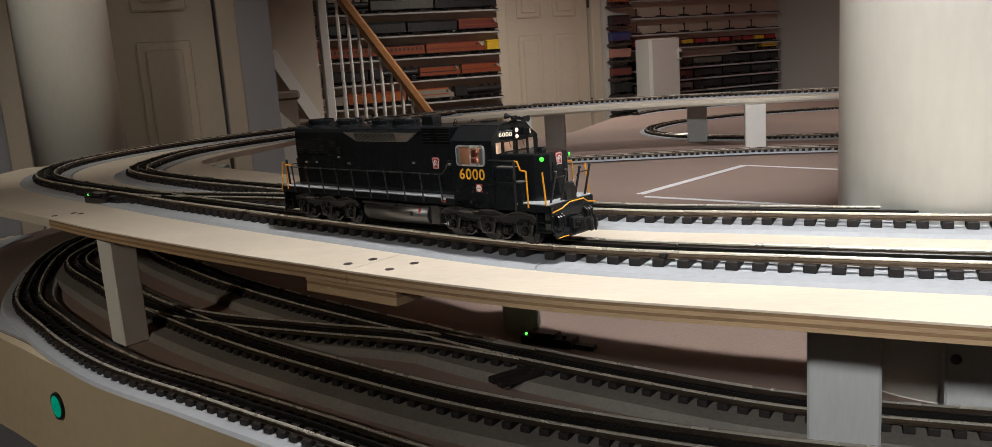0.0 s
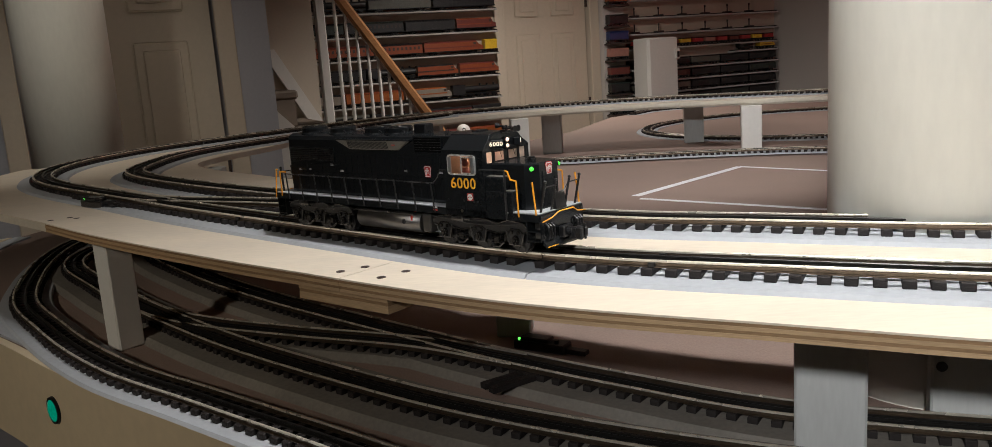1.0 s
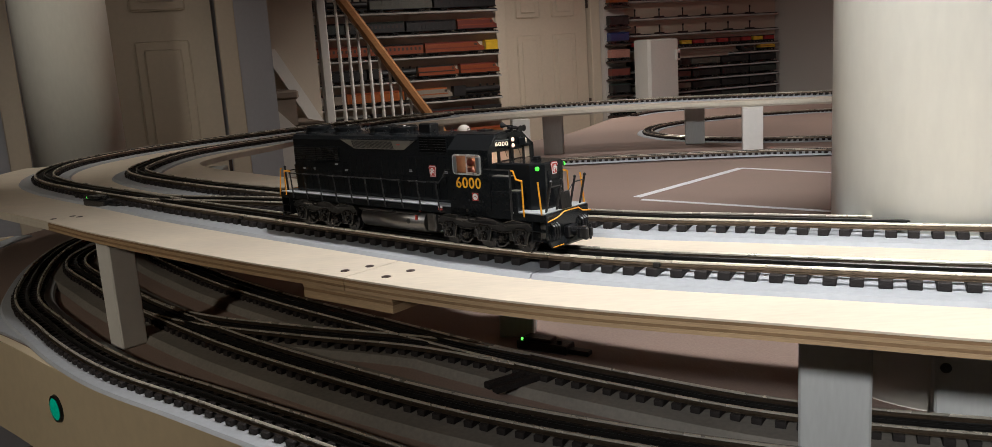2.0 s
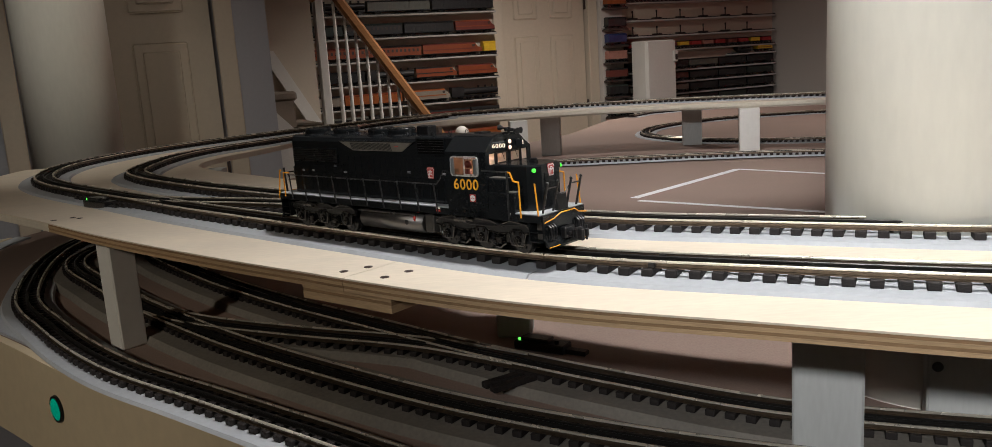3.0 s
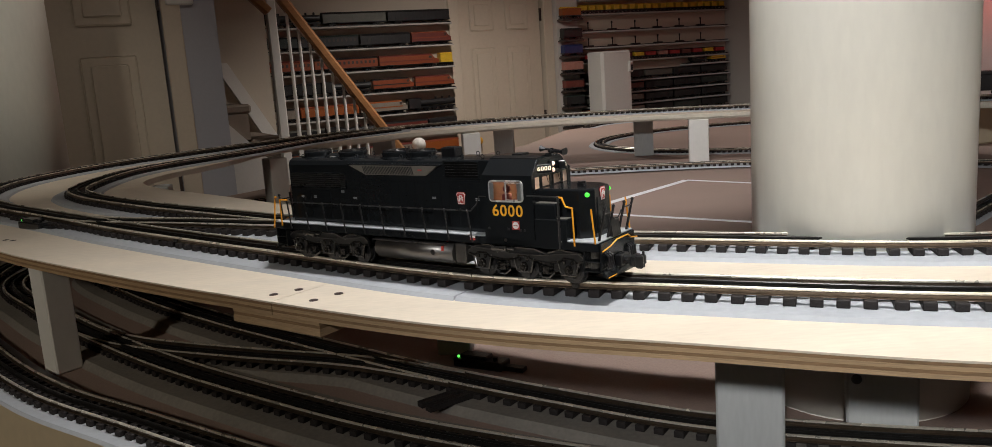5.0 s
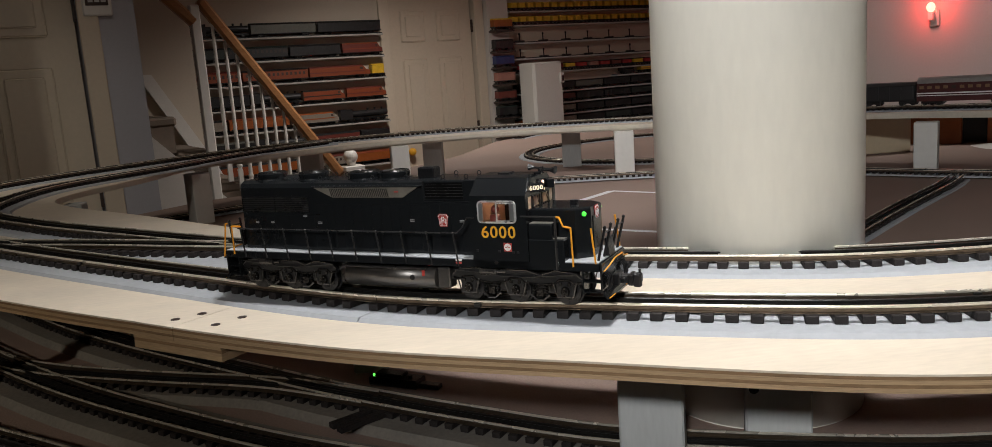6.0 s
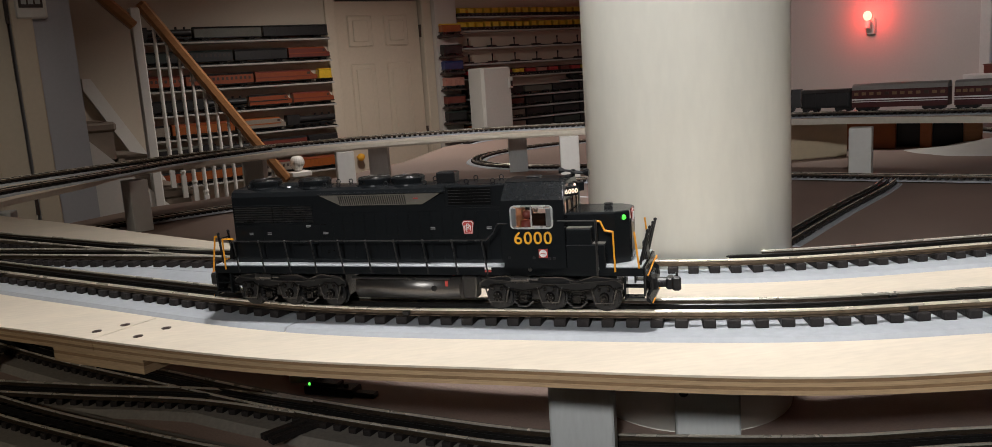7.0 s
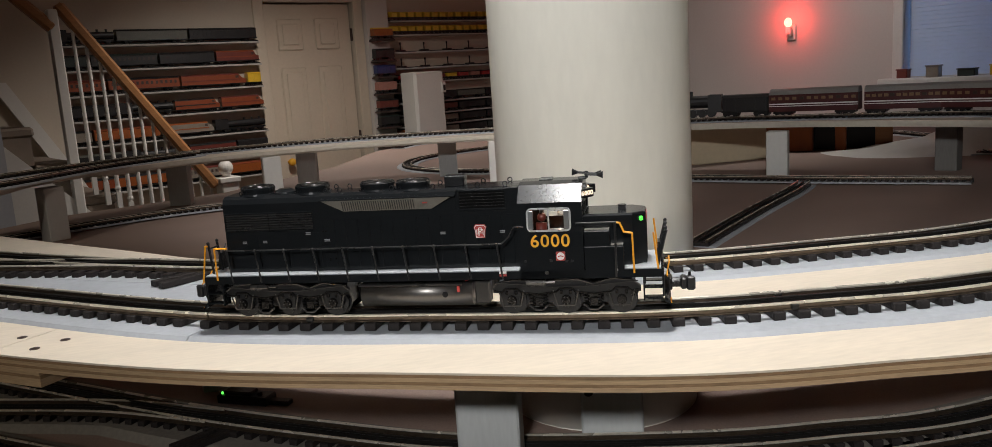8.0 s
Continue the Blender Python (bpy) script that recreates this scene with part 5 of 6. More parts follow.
for side in (-1, 1):
    face = pose(0, 0, 0, 90, 0, 0) if side < 0 else pose(0, 0, 0, 90, 0, 180)
    lettering("6000", 0.0134, pose(0.0975, side * (W + 0.0002), 0.0555) @ face, "gold", cabin, "road_number", 0.0298)
    nb = pose(CF + 0.0022, side * 0.0155, 0.0892, 0, 0, side * 42)
    lettering("6000", 0.0050, nb @ pose(0.0018, 0, 0, 90, 0, 90), "white_on", cabin, "lit_number", 0.0115)
    bm = B()
    box(bm, -0.0045, 0.0014, -0.0072, 0.0072, -0.0034, 0.0034, 0.0004, nb)
    part("number_board", bm, "black", cabin)
    # red square emblem and red keystone
    bm = B()
    box(bm, 0.1015, 0.1085, side * (W + 0.0002) - 0.0002, side * (W + 0.0002) + 0.0002, 0.0405, 0.0475)
    em = part("square_emblem", bm, "red_ink", loco)
    bm = B()
    tube(bm, (0.105, side * (W + 0.0003), 0.044), (0.105, side * (W + 0.0006), 0.044), 0.0030, n=20)
    part("emblem_disc", bm, "white_ink", em)
    bm = B()
    wire(bm, [(0.1028, side * (W + 0.0007), 0.0436), (0.105, side * (W + 0.0007), 0.0444), (0.1072, side * (W + 0.0007), 0.0436)], 0.0003, n=4)
    part("emblem_stroke", bm, "red_ink", em)
    key = [(-0.0036, 0.0062), (0.0036, 0.0062), (0.0052, 0.0040), (0.0044, 0.0018), (0.0036, -0.0055), (-0.0036, -0.0055), (-0.0044, 0.0018), (-0.0052, 0.0040)]
    for sc, mat, dy in ((1.0, "red_ink", 0.0), (0.91, "white_ink", 0.0002), (0.81, "red_ink", 0.0004)):
        bm = B()
        y = side * (0.0199 + dy)
        prism(bm, [(0.0416 + x * sc, 0.0625 + z * 0.92 * sc) for x, z in key], y - 0.0002, y + 0.0002)
        part("keystone_emblem", bm, mat, hood, "red keystone emblem with a white rim")
    bm = B()
    yk = side * 0.0207
    wire(bm, [(0.0406, yk, 0.0590), (0.0406, yk, 0.0655), (0.0426, yk, 0.0655), (0.0430, yk, 0.0640), (0.0422, yk, 0.0626), (0.0406, yk, 0.0626)], 0.00035, n=4)
    wire(bm, [(0.0390, yk, 0.0600), (0.0390, yk, 0.0640), (0.0440, yk, 0.0640), (0.0440, yk, 0.0600)], 0.0003, n=4)
    wire(bm, [(0.0395, yk, 0.0615), (0.0438, yk, 0.0615)], 0.0003, n=4)
    part("keystone_monogram", bm, "white_ink", hood)
    # side window: rounded bright frame, a sliding sash and two wind deflectors
    yw = side * (W + 0.0004)
    rings = []
    for inset, yy in ((0.0, yw - side * 0.0006), (0.0, yw + side * 0.0008), (0.0013, yw + side * 0.0008), (0.0013, yw - side * 0.0006)):
        rings.append([])
        for cx_, cz_, a0 in ((0.1105, 0.0778, 0), (0.0840, 0.0778, 90), (0.0840, 0.0668, 180), (0.1105, 0.0668, 270)):
            for k in range(5):
                a = radians(a0 + 22.5 * k)
                rings[-1].append((cx_ + (0.0036 - inset) * math.cos(a), yy, cz_ + (0.0036 - inset) * math.sin(a)))
    bm = B()
    rv = [[bm.verts.new(p) for p in ring] for ring in rings]
    for q in range(4):
        u, v = rv[q], rv[(q + 1) % 4]
        for k in range(20):
            bm.faces.new((u[k], u[(k + 1) % 20], v[(k + 1) % 20], v[k]))
    sw = part("side_window_frame", bm, "chrome", loco, "bright rounded metal window frame")
    for x0, x1, z0, z1 in ((0.0966, 0.0978, 0.0646, 0.0800), (0.0978, 0.1085, 0.0788, 0.0796), (0.0978, 0.1085, 0.0648, 0.0656)):
        bm = B()
        box(bm, x0, x1, yw - 0.0008, yw + 0.0002, z0, z1, 0.0002)
        part("sash_bar", bm, "chrome", sw)
    for x0, x1 in ((0.0818, 0.0856), (0.1088, 0.1128)):
        bm = B()
        y0, y1 = sorted((yw, yw + side * 0.0016))
        box(bm, x0, x1, y0, y1, 0.0652, 0.0794, 0.0005)
        part("wind_deflector", bm, "deflector", sw, "dull silver wind deflector")
    bm = B()
    tube(bm, (0.094, side * (W + 0.0), 0.0312), (0.094, side * (W + 0.0004), 0.0312), 0.0016, n=14)
    part("builder_plate", bm, "steel", cabin)
    for x, z in ((0.078, 0.0405), (0.0975, 0.0405), (0.1095, 0.040), (0.1135, 0.040)):
        bm = B()
        box(bm, x - 0.001, x + 0.001, side * W - 0.0004, side * W + 0.0004, z - 0.0009, z + 0.0009)
        part("latch", bm, "black_matt", cabin)
    lettering("F", 0.0034, pose(0.147, side * (W + 0.0001), 0.0318) @ face, "white_ink", cabin, "end_letter")

# inside of the cab: seat, a plain driver figure, warm bulb
bm = B()
box(bm, 0.076, 0.1205, -0.030, 0.030, 0.050, 0.052)
part("cab_floor", bm, "car_amber", cabin)
bm = B()
tube(bm, (0.090, -0.020, 0.052), (0.090, -0.020, 0.068), 0.0050, 0.0042, n=12)
bmesh.ops.create_uvsphere(bm, u_segments=12, v_segments=8, radius=0.0036, matrix=pose(0.0905, -0.020, 0.0725))
smooth(part("figurine", bm, "car_maroon", cabin, "small plain plastic figure"))
bm = B()
box(bm, CR + 0.0016, CR + 0.0024, -0.029, 0.029, 0.053, 0.0835)
part("cab_lining", bm, "lining", cabin)
bm = B()
box(bm, 0.108, 0.114, -0.024, -0.008, 0.052, 0.068, 0.001)
part("control_stand", bm, "car_grey", cabin)
bm = B()
tube(bm, (0.100, 0.004, 0.0865), (0.100, 0.004, 0.0885), 0.0065, n=16)
part("cab_bulb", bm, "cab_bulb", cabin, "glowing warm bulb")

# short hood (nose) with chamfered front corners and steps beside it
NF = 0.1690
bm = B()
nose_outline = [(CF, -0.0208), (NF - 0.010, -0.0208), (NF, -0.0125), (NF, 0.0125), (NF - 0.010, 0.0208), (CF, 0.0208)]
prism(bm, nose_outline, 0.0327, 0.0735, "z")
top = [f for f in bm.faces if all(v.co.z > 0.0734 for v in f.verts)]
bmesh.ops.bevel(bm, geom=list({e for f in top for e in f.edges}), offset=0.0016, segments=2, affect="EDGES", profile=0.5)
nose = part("short_hood", bm, "black", loco)
bm = B()
box(bm, 0.148, 0.154, -0.003, 0.003, 0.0734, 0.0758, 0.0004)
tube(bm, (0.151, 0, 0.0755), (0.151, 0, 0.0772), 0.0034, n=14)
part("nose_vent", bm, "black_matt", nose)
bm = B()
box(bm, NF - 0.0002, NF + 0.0006, -0.009, 0.009, 0.036, 0.066, 0.0003)
part("nose_door", bm, "black", nose)
for sc, mat, dx in ((0.94, "red_ink", 0.0), (0.84, "white_ink", 0.0002), (0.72, "red_ink", 0.0004)):
    bm = B()
    prism(bm, [(y * sc, 0.0675 + z * sc) for y, z in key], NF + 0.0002 + dx, NF + 0.0006 + dx, "x")
    part("keystone_emblem", bm, mat, nose, "red keystone emblem with a white rim")
bm = B()
xk = NF + 0.0011
wire(bm, [(xk, -0.0010, 0.0642), (xk, -0.0010, 0.0702), (xk, 0.0010, 0.0702), (xk, 0.0014, 0.0688), (xk, 0.0006, 0.0674), (xk, -0.0010, 0.0674)], 0.00035, n=4)
wire(bm, [(xk, -0.0024, 0.0652), (xk, -0.0024, 0.0688), (xk, 0.0024, 0.0688), (xk, 0.0024, 0.0652)], 0.0003, n=4)
part("keystone_monogram", bm, "white_ink", nose)
for side in (-1, 1):
    bm = B()
    c = Vector((NF - 0.0045, side * 0.0172, 0.0690))
    nrm = Vector((0.64, side * 0.77, 0))
    tube(bm, c, c + nrm * 0.0016, 0.0021, n=14)
    part("class_lamp_rim", bm, "black_matt", nose)
    bm = B()
    bmesh.ops.create_icosphere(bm, subdivisions=2, radius=0.0019, matrix=Matrix.Translation(c + nrm * 0.0014))
    part("class_lamp", bm, "green_on", nose, "glowing green marker lamp")
    # equipment boxes stepping down beside the nose
    bm = B()
    y0, y1 = sorted((side * 0.0210, side * 0.0300))
    box(bm, CF + 0.0002, 0.1425, y0, y1, 0.0327, 0.0625, 0.0008)
    part("equipment_box", bm, "black", loco)
    bm = B()
    y0, y1 = sorted((side * 0.0208, side * (W - 0.0002)))
    box(bm, CF + 0.0002, 0.1525, y0, y1, 0.0266, 0.0505, 0.0006)
    part("equipment_box", bm, "black", loco)
    for x0, x1, z in ((CF + 0.001, 0.1418, 0.0626), (0.1428, 0.1518, 0.0506)):
        bm = B()
        y0, y1 = sorted((side * 0.0215, side * 0.0292))
        box(bm, x0, x1, y0, y1, z, z + 0.0005)
        part("step_tread", bm, "grille", loco, "dull grey tread plate")

# headlights and horn
for z in (0.0862, 0.0915):
    bm = B()
    tube(bm, (CF - 0.001, 0, z), (CF + 0.0022, 0, z), 0.0024, n=16)
    part("headlight_rim", bm, "black_matt", cabin)
    bm = B()
    bmesh.ops.create_uvsphere(bm, u_segments=14, v_segments=8, radius=0.0019, matrix=pose(CF + 0.0019, 0, z))
    part("headlight", bm, "headlight", cabin, "glowing warm headlight")
horn = B()
HX, HZ = 0.1245, CT + 0.0030
for dy, l in ((-0.0035, 0.0085), (0.0035, 0.0065)):
    tube(horn, (HX, dy, HZ), (HX + l, dy, HZ - 0.0006), 0.0009, n=8)
    tube(horn, (HX + l, dy, HZ - 0.0006), (HX + l + 0.0045, dy, HZ - 0.0008), 0.0010, 0.0030, n=12)
tube(horn, (HX, 0.0, HZ + 0.0008), (HX - 0.0065, 0.0, HZ + 0.0014), 0.0009, n=8)
tube(horn, (HX - 0.0065, 0.0, HZ + 0.0014), (HX - 0.0110, 0.0, HZ + 0.0018), 0.0010, 0.0028, n=12)
tube(horn, (HX, -0.005, HZ), (HX, 0.005, HZ), 0.0012, n=8)
tube(horn, (HX, 0, HZ + 0.0022), (HX, 0, HZ - 0.0030), 0.0014, n=8)
tube(horn, (HX, 0, HZ - 0.0028), (HX - 0.0065, 0, HZ - 0.0034), 0.0014, n=8)
part("air_horn", horn, "black_matt", cabin)

# trucks and wheels
def truck(xs, name):
    c = sum(xs) / 3
    t = empty(name)
    t.parent = loco
    for side in (-1, 1):
        y0, y1 = sorted((side * 0.0228, side * 0.0258))
        sp = xs[1] - xs[0]
        prof = []
        x0, x3 = xs[0] - 0.0145, xs[2] + 0.0145
        top = [(x0, 0.0205), (x0 + 0.006, 0.0245), (xs[0] + 0.008, 0.0262)]
        for a, b in zip(xs, xs[1:]):
            top += [(a + 0.010, 0.0255), ((a + b) / 2, 0.0222), (b - 0.010, 0.0255)]
        top += [(xs[2] - 0.008, 0.0262), (x3 - 0.006, 0.0245), (x3, 0.0205)]
        low = [(x3, 0.0165)]
        for a in xs[::-1]:
            low += [(a + 0.0072, 0.0160), (a + 0.0056, 0.0066), (a - 0.0056, 0.0066), (a - 0.0072, 0.0160)]
        low += [(x0, 0.0165)]
        bm = B()
        prism(bm, top + low, y0, y1)
        part("side_frame", bm, "black_matt", t)
        yf = side * 0.0262
        for a in xs:
            bm = B()
            tube(bm, (a, side * 0.0255, 0.0108), (a, side * 0.0280, 0.0108), 0.0040, 0.0032, n=14)
            tube(bm, (a, side * 0.0278, 0.0108), (a, side * 0.0288, 0.0108), 0.0015, n=6)
            part("journal_box", bm, "journal", t)
            bm = B()
            for k in range(6):
                w6 = k * math.pi / 3
                tube(bm, (a + 0.0027 * math.cos(w6), side * 0.0270, 0.0108 + 0.0027 * math.sin(w6)), (a + 0.0027 * math.cos(w6), side * 0.0286, 0.0108 + 0.0027 * math.sin(w6)), 0.0005, n=5)
            part("journal_bolt", bm, "tank", t)
        pts = [(x0 + 0.001, yf, 0.0180)]
        for i_, a in enumerate(xs):
            pts += [(a - 0.0075, yf, 0.0168), (a - 0.0045, yf, 0.0192), (a + 0.0045, yf, 0.0192), (a + 0.0075, yf, 0.0168)]
            if i_ < 2:
                pts.append(((a + xs[i_ + 1]) / 2, yf, 0.0150))
        pts.append((x3 - 0.001, yf, 0.0180))
        bm = B()
        wire(bm, pts, 0.0007, n=6)
        part("equaliser_beam", bm, "journal", t)
        for a, b in zip(xs, xs[1:]):
            m_ = (a + b) / 2
            for dx in (-0.0052, 0.0052):
                bm = B()
                pts = [(m_ + dx + 0.0017 * math.cos(k * 1.57), side * 0.0250 + 0.0017 * math.sin(k * 1.57), 0.0065 + 0.00055 * k) for k in range(18)]
                wire(bm, pts, 0.00055, n=4)
                part("spring", bm, "journal", t)
            bm = B()
            box(bm, m_ - 0.003, m_ + 0.003, min(side * 0.0245, side * 0.0275), max(side * 0.0245, side * 0.0275), 0.0068, 0.0128, 0.0006)
            part("brake_hanger", bm, "journal", t)
        for a in xs:
            # paler wire paints the edge highlight round each pedestal
            bm = B()
            wire(bm, [(a - 0.0098, yf, 0.0178), (a - 0.0066, yf, 0.0072), (a + 0.0066, yf, 0.0072), (a + 0.0098, yf, 0.0178)], 0.0006, n=5)
            part("pedestal_rib", bm, "tank", t)
            for dx in (-0.0036, 0.0036):
                bm = B()
                box(bm, a + dx - 0.0011, a + dx + 0.0011, min(side * 0.0256, side * 0.0275), max(side * 0.0256, side * 0.0275), 0.0152, 0.0180, 0.0004)
                part("spring_cap", bm, "journal", t)
        for a, b in zip(xs, xs[1:]):
            m_ = (a + b) / 2
            bm = B()
            wire(bm, [(m_ - 0.0078, yf, 0.0080), (m_ - 0.0030, yf + side * 0.001, 0.0045), (m_ + 0.0030, yf + side * 0.001, 0.0045), (m_ + 0.0078, yf, 0.0080)], 0.0007, n=5)
            part("brake_rod", bm, "tank", t)
            for dx in (-0.0016, 0.0016):
                bm = B()
                tube(bm, (m_ + dx * 3, side * 0.0256, 0.0212), (m_ + dx * 3, side * 0.0268, 0.0212), 0.0009, n=8)
                part("frame_bolt", bm, "tank", t)
        # thin pale wire paints the highlight on the frame's top edge
        bm = B()
        wire(bm, [(px, side * 0.0260, pz - 0.0004) for px, pz in top], 0.00045, n=5)
        part("frame_edge", bm, "tank", t, "painted highlight along the casting edge")
        bm = B()
        tube(bm, (c - 0.030, side * 0.0275, 0.0238), (c - 0.015, side * 0.0275, 0.0238), 0.0024, n=12)
        tube(bm, (c - 0.015, side * 0.0275, 0.0238), (c - 0.008, side * 0.0275, 0.0238), 0.0010, n=8)
        part("brake_cylinder", bm, "tank", t)
        bm = B()
        wire(bm, [(x0 + 0.002, side * 0.0270, 0.0240), (c - 0.01, side * 0.0272, 0.0205), (c + 0.012, side * 0.0272, 0.0205), (x3 - 0.002, side * 0.0270, 0.0240)], 0.0005, n=5)
        part("brake_pipe", bm, "black_matt", t)
    bm = B()
    box(bm, xs[0] - 0.008, xs[2] + 0.008, -0.0125, 0.0125, 0.006, 0.0255)
    part("gearbox", bm, "black_matt", t)
    return t


WHEELS = []


def wheelset(x, parent):
    w = empty("wheelset", pose(x, 0, 0.0105))
    w.parent = parent
    for side in (-1, 1):
        bm = B()
        tube(bm, (0, side * 0.0150, 0), (0, side * 0.0195, 0), 0.0105, n=28)
        tube(bm, (0, side * 0.0135, 0), (0, side * 0.0150, 0), 0.0119, n=28)
        part("wheel", bm, "black_matt", w)
        bm = B()
        for k in range(6):
            a = k * math.pi / 3
            tube(bm, (0.0062 * math.cos(a), side * 0.0194, 0.0062 * math.sin(a)), (0.0062 * math.cos(a), side * 0.0202, 0.0062 * math.sin(a)), 0.0016, n=8)
        part("wheel_boss", bm, "black_matt", w)
    bm = B()
    tube(bm, (0, -0.015, 0), (0, 0.015, 0), 0.0018, n=10)
    part("axle", bm, "tank", w)
    WHEELS.append((w, x))


FX, RX = (0.0645, 0.1070, 0.1495), (-0.162, -0.1225, -0.083)
for xs in (FX, RX):
    truck(xs, "truck")
    for x in xs:
        wheelset(x, loco)

# fuel tank
bm = B()
half = [(0.0180 + 0.0105 * math.cos(radians(a)), 0.0158 + 0.0104 * math.sin(radians(a))) for a in range(80, -91, -10)]
tank = half + [(-y, z) for y, z in half[::-1]]
prism(bm, tank, -0.0580, 0.0335, "x")
for f in bm.faces:
    f.smooth = len(f.verts) == 4
tk = part("fuel_tank", bm, "fuel_side", loco, "satin dark metal fuel tank")
for side in (-1, 1):
    bm = B()
    box(bm, -0.0600, 0.0260, min(side * 0.0200, side * 0.0292), max(side * 0.0200, side * 0.0292), 0.0236, 0.0252, 0.0004)
    part("tank_ledge", bm, "tank", tk)
    bm = B()
    tube(bm, (0.012, side * 0.0270, 0.0165), (0.012, side * 0.0290, 0.0165), 0.0024, n=14)
    part("filler_cap", bm, "black_matt", tk)
    bm = B()
    box(bm, 0.0215, 0.0240, side * 0.0278 - 0.0004, side * 0.0278 + 0.0004, 0.0155, 0.0228)
    part("sight_gauge", bm, "red_ink", tk)
    bm = B()
    box(bm, 0.0358, 0.0475, min(side * 0.014, side * 0.027), max(side * 0.014, side * 0.027), 0.008, 0.0263, 0.0012)
    part("battery_box", bm, "tank", loco, "satin metal box end")
    bm = B()
    tube(bm, (0.030, side * 0.0285, 0.0262), (0.030, side * 0.0295, 0.0262), 0.0010, n=8)
    part("reset_button", bm, "red_ink", loco)
    for z, mt in ((0.0312, "white_ink"), (0.0290, "red_ink")):
        bm = B()
        box(bm, 0.057, 0.0625, side * W - 0.0003, side * W + 0.0003, z, z + 0.0016)
        part("stencil_bar", bm, mt, loco)

# side handrails
for side in (-1, 1):
    yr = side * (W + 0.0006)
    xs = [-0.1665 + k * 0.0250 for k in range(9)] + [0.0585]
    for x in xs:
        bm = B()
        wire(bm, [(x + 0.0012, yr, 0.0275), (x + 0.0004, yr, 0.0330), (x - 0.0022, yr, 0.0545)], 0.00075, n=6)
        sn = part("stanchion", bm, "black_rail", loco)
        bm = B()
        bmesh.ops.create_icosphere(bm, subdivisions=1, radius=0.0012, matrix=pose(x - 0.0022, yr, 0.0545))
        part("rail_eye", bm, "tank", sn)
    bm = B()
    wire(bm, [(-0.1715, yr, 0.0545), (0.0600, yr, 0.0545), (0.0660, yr, 0.0600), (0.0700, yr, 0.0672), (0.0775, yr, 0.0672)], 0.0006, n=6)
    part("handrail", bm, "black_rail", loco)
    # front corner rails
    bm = B()
    wire(bm, [(CF - 0.005, yr, 0.0690), (0.1465, yr, 0.0690)], 0.0006, n=6)
    wire(bm, [(0.1465, yr, 0.0270), (0.1465, yr, 0.0695)], 0.0010, n=6)
    part("handrail", bm, "black_rail", loco)
    bm = B()
    wire(bm, [(0.1475, yr, 0.0688), (0.1500, yr, 0.0684), (0.1530, yr, 0.0615), (0.1590, yr, 0.0605), (0.1597, yr, 0.0300)], 0.00075, n=7)
    part("grab_rail", bm, "orange", loco, "orange painted grab rail")
    bm = B()
    wire(bm, [(0.1745, side * 0.0300, 0.0600), (0.1775, side * 0.0305, 0.0310), (0.1788, side * 0.0305, 0.0305)], 0.00075, n=7)
    part("grab_rail", bm, "orange", loco, "orange painted grab rail")
    bm = B()
    wire(bm, [(-0.1790, yr, 0.0300), (-0.1790, yr, 0.0565), (-0.1680, yr, 0.0565)], 0.00075, n=7)
    part("grab_rail", bm, "orange", loco, "orange painted grab rail")
    bm = B()
    wire(bm, [(-0.1930, side * 0.0305, 0.0285), (-0.1920, side * 0.0305, 0.0330), (-0.1875, side * 0.0305, 0.0585), (-0.1855, side * 0.0305, 0.0585)], 0.00075, n=7)
    part("grab_rail", bm, "orange", loco, "orange painted grab rail")
    # end stanchions
    for x in (-0.186, 0.1770):
        for y in (0.0095, 0.024):
            bm = B()
            wire(bm, [(x, side * y, 0.0330), (x + (0.0065 if x > 0 else -0.0025), side * y, 0.0590)], 0.0011, n=6)
            bmesh.ops.create_icosphere(bm, subdivisions=1, radius=0.0016, matrix=pose(x + (0.0065 if x > 0 else -0.0025), side * y, 0.0595))
            part("end_stanchion", bm, "black_matt", loco)
        bm = B()
        wire(bm, [(x + (0.0055 if x > 0 else -0.002), side * 0.0095, 0.0550), (x + (0.0055 if x > 0 else -0.002), side * 0.024, 0.0550)], 0.0006, n=5)
        part("end_rail", bm, "black_matt", loco)
    # step wells
    for x0, x1, sg in ((-0.1905, -0.1765, -1), (0.1665, 0.1805, 1)):
        for z in (0.0095, 0.0175):
            bm = B()
            box(bm, x0, x1, min(side * 0.0225, side * 0.0305), max(side * 0.0225, side * 0.0305), z, z + 0.0010)
            part("step", bm, "black", loco)
        bm = B()
        xe = x0 if sg > 0 else x1
        box(bm, xe - 0.0006, xe + 0.0006, min(side * 0.0200, side * 0.0305), max(side * 0.0200, side * 0.0305), 0.0080, 0.0270)
        part("step_side", bm, "black", loco)
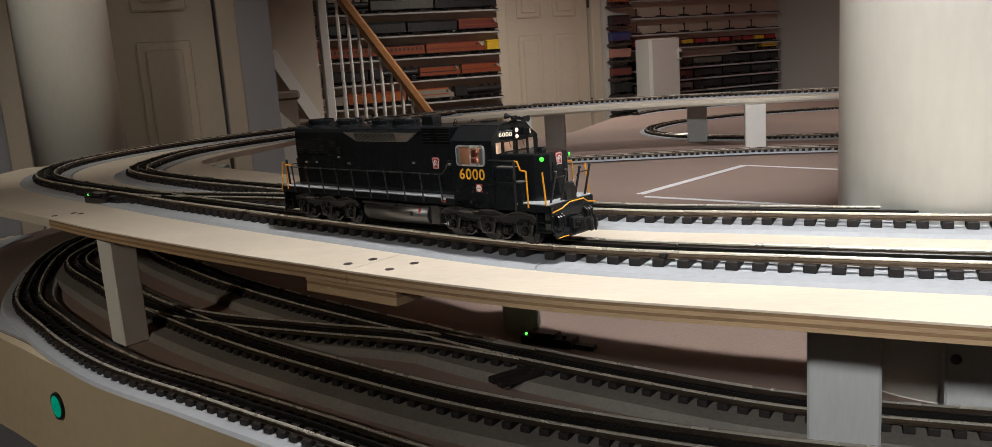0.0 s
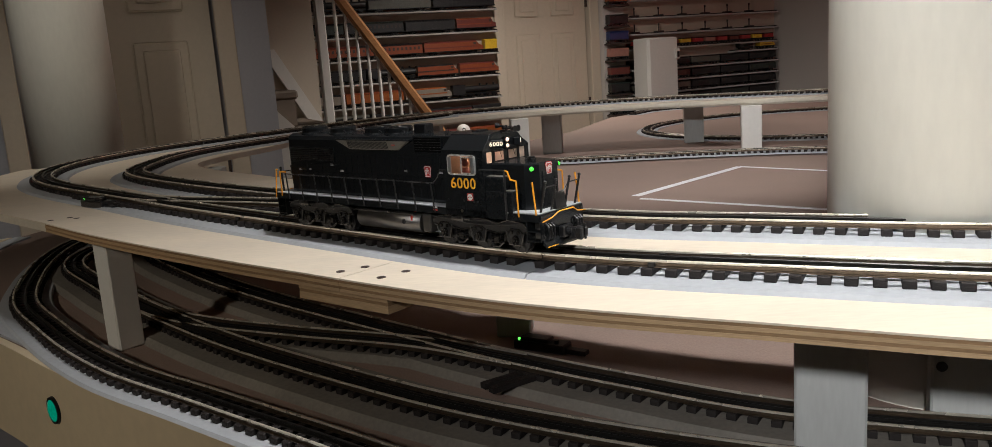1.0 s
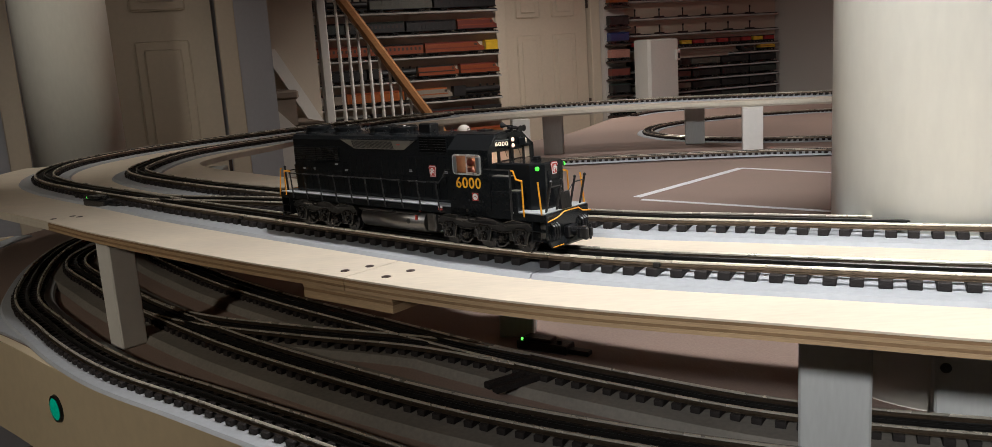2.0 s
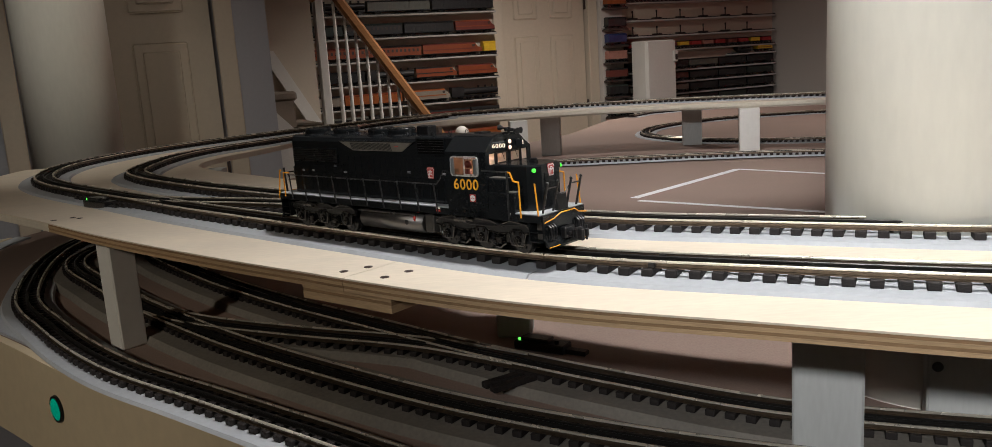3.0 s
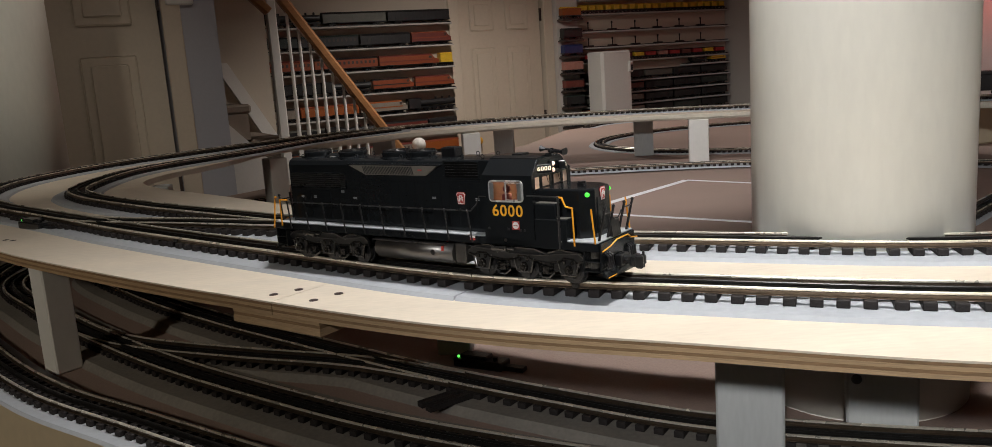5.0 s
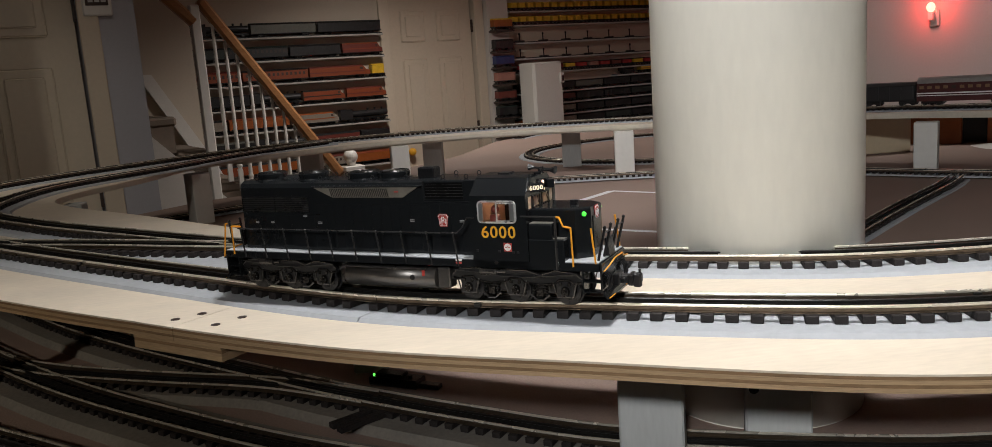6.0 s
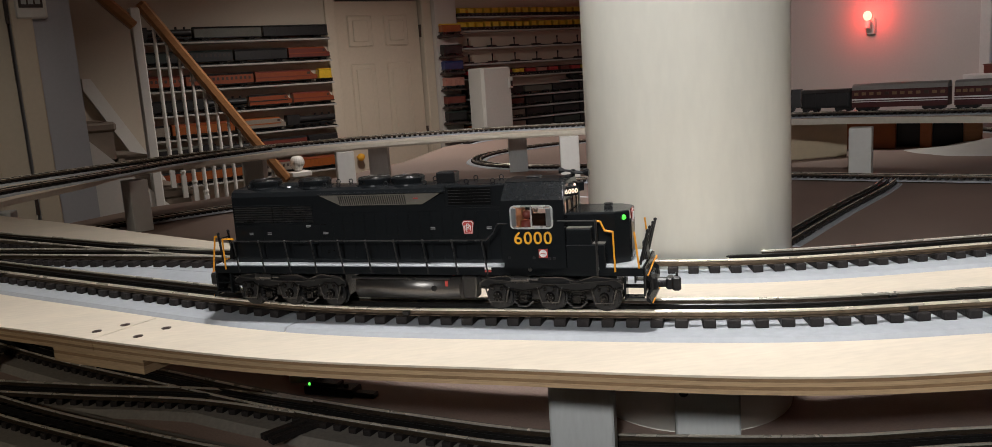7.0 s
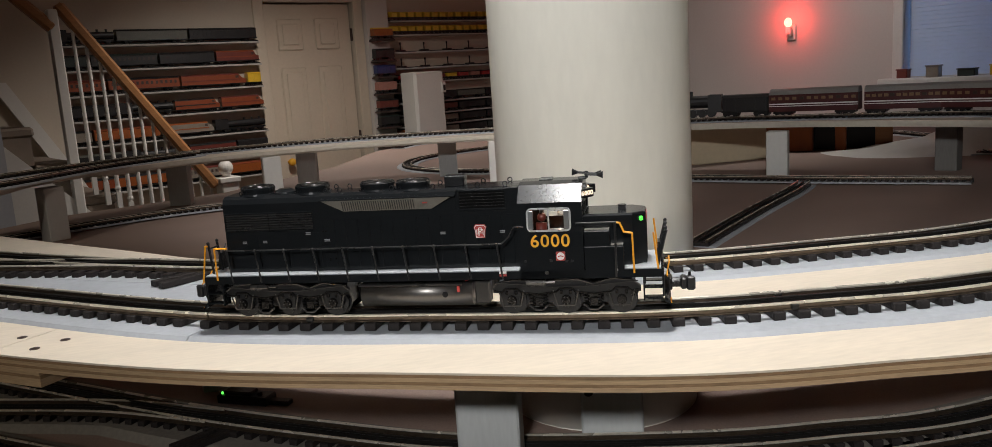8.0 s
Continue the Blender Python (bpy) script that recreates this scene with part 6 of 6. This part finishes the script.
# pilots, couplers, hoses
for sg in (-1, 1):
    xe = 0.1800 if sg > 0 else -0.1905
    bm = B()
    box(bm, min(xe, xe + sg * 0.0016), max(xe, xe + sg * 0.0016), -0.0300, 0.0300, 0.0110, 0.0325, 0.0005)
    pil = part("pilot_plate", bm, "black", loco)
    bm = B()
    xp = xe + sg * 0.0016
    prism(bm, [(xp, 0.0135), (xp + sg * 0.0046, 0.0075), (xp + sg * 0.0046, 0.0060), (xp, 0.0090)], -0.0285, 0.0285)
    part("snow_plough", bm, "black", loco)
    for side in (-1, 1):
        bm = B()
        wire(bm, [(xp + sg * 0.0048, side * 0.014, 0.0076), (xp + sg * 0.0048, side * 0.0283, 0.0076)], 0.0005, n=5)
        part("plough_edge", bm, "orange", loco, "yellow painted edge")
    bm = B()
    wire(bm, [(xp + sg * 0.002, -0.0305, 0.0270), (xp + sg * 0.0025, -0.018, 0.0290), (xp + sg * 0.004, -0.010, 0.0330), (xp + sg * 0.004, 0.010, 0.0330), (xp + sg * 0.0025, 0.018, 0.0290), (xp + sg * 0.002, 0.0305, 0.0270)], 0.0006, n=6)
    part("uncoupling_lever", bm, "orange", loco, "yellow painted lever")
    bm = B()
    box(bm, min(xp, xp + sg * 0.006), max(xp, xp + sg * 0.006), -0.0070, 0.0070, 0.0115, 0.0215, 0.0010)
    tube(bm, (xp + sg * 0.005, 0, 0.0165), (xp + sg * 0.014, 0, 0.0165), 0.0040, n=14)
    box(bm, min(xp + sg * 0.012, xp + sg * 0.0175), max(xp + sg * 0.012, xp + sg * 0.0175), -0.0060, 0.0060, 0.0118, 0.0212, 0.0014)
    box(bm, min(xp + sg * 0.0165, xp + sg * 0.0235), max(xp + sg * 0.0165, xp + sg * 0.0235), -0.0064, -0.0020, 0.0110, 0.0220, 0.0014)
    box(bm, min(xp + sg * 0.0165, xp + sg * 0.0215), max(xp + sg * 0.0165, xp + sg * 0.0215), 0.0030, 0.0064, 0.0125, 0.0205, 0.0010)
    tube(bm, (xp + sg * 0.0195, 0.0045, 0.0100), (xp + sg * 0.0195, 0.0045, 0.0232), 0.0011, n=8)
    tube(bm, (xp + sg * 0.009, -0.0075, 0.0165), (xp + sg * 0.009, 0.0075, 0.0165), 0.0016, n=8)
    part("coupler", bm, "black_matt", loco)
    for y in (-0.0235, -0.0200, -0.0165, 0.0165, 0.0200, 0.0235):
        bm = B()
        wire(bm, [(xp, y, 0.0240), (xp + sg * 0.0030, y, 0.0215), (xp + sg * 0.0036, y, 0.0150), (xp + sg * 0.0022, y, 0.0110)], 0.0009, n=6)
        part("air_hose", bm, "black_matt", loco)
    bm = B()
    pts = [(xp - sg * 0.001, -0.0095 + 0.019 * k / 8, 0.0530 - 0.006 * math.sin(math.pi * k / 8)) for k in range(9)]
    wire(bm, pts, 0.0006, n=5)
    part("safety_chain", bm, "black_matt", loco)
    bm = B()
    prism(bm, [(xp - sg * 0.0045, 0.0338), (xp - sg * 0.0005, 0.0338), (xp - sg * 0.0025, 0.0480), (xp - sg * 0.0045, 0.0480)], -0.0070, 0.0070)
    part("drop_step", bm, "black_matt", loco)
bm = B()
bmesh.ops.create_icosphere(bm, subdivisions=2, radius=0.0013, matrix=pose(-0.1745, -0.0155, 0.0600))
part("marker_lamp", bm, "red_small", loco, "small red rear marker lamp")


# the body rides higher on its trucks
LIFT = 0.0042
for o in list(loco.children):
    if o.name.startswith("truck"):
        for c in o.children:
            c.data.transform(Matrix.Diagonal((1, 1, 1.13, 1)))
    elif o.name.startswith(("fuel_tank", "battery_box", "snow_plough", "coupler", "plough_edge")):
        o.location.z += 0.0022
    elif not o.name.startswith("wheelset"):
        o.location.z += LIFT


def track_point(s):
    """Place at s metres along the upper outer track from its first point."""
    step = (LINE_T[1] - LINE_T[0]).length
    k = (s / step) % (len(LINE_T) - 1)
    i = int(k)
    return LINE_T[i].lerp(LINE_T[i + 1], k - i)


def loco_pose(s):
    a, b = track_point(s - 0.115), track_point(s + 0.105)
    d = (b - a).normalized()
    c = a + d * 0.115
    return pose(c.x, c.y, PAD + RAIL_TOP, 0, 0, math.degrees(math.atan2(d.y, d.x)))


# metres along the track, second by second
LOCO_S = [(0, -0.1656), (3.2, -0.1652), (3.5, -0.1620), (3.8, -0.1460), (4.2, -0.1192), (5.3, -0.0240), (5.5, -0.0100), (6.0, 0.0279), (6.5, 0.0701), (7.0, 0.1127), (7.5, 0.1572), (8.0, 0.2035)]


def motions():
    walk(loco, [(t, loco_pose(s)) for t, s in LOCO_S])
    for w, x in WHEELS:
        walk(w, [(t, pose(x, 0, 0.0105, 0, math.degrees((s - LOCO_S[0][1]) / 0.0105), 0)) for t, s in spin_rows()])


def spin_rows():
    """The same travel in steps short enough for the turning wheels."""
    rows = [LOCO_S[0]]
    for (t0, s0), (t1, s1) in zip(LOCO_S, LOCO_S[1:]):
        n = max(1, math.ceil((s1 - s0) / 0.012))
        rows += [(t0 + (t1 - t0) * k / n, s0 + (s1 - s0) * k / n) for k in range(1, n + 1)]
    return rows


motions()
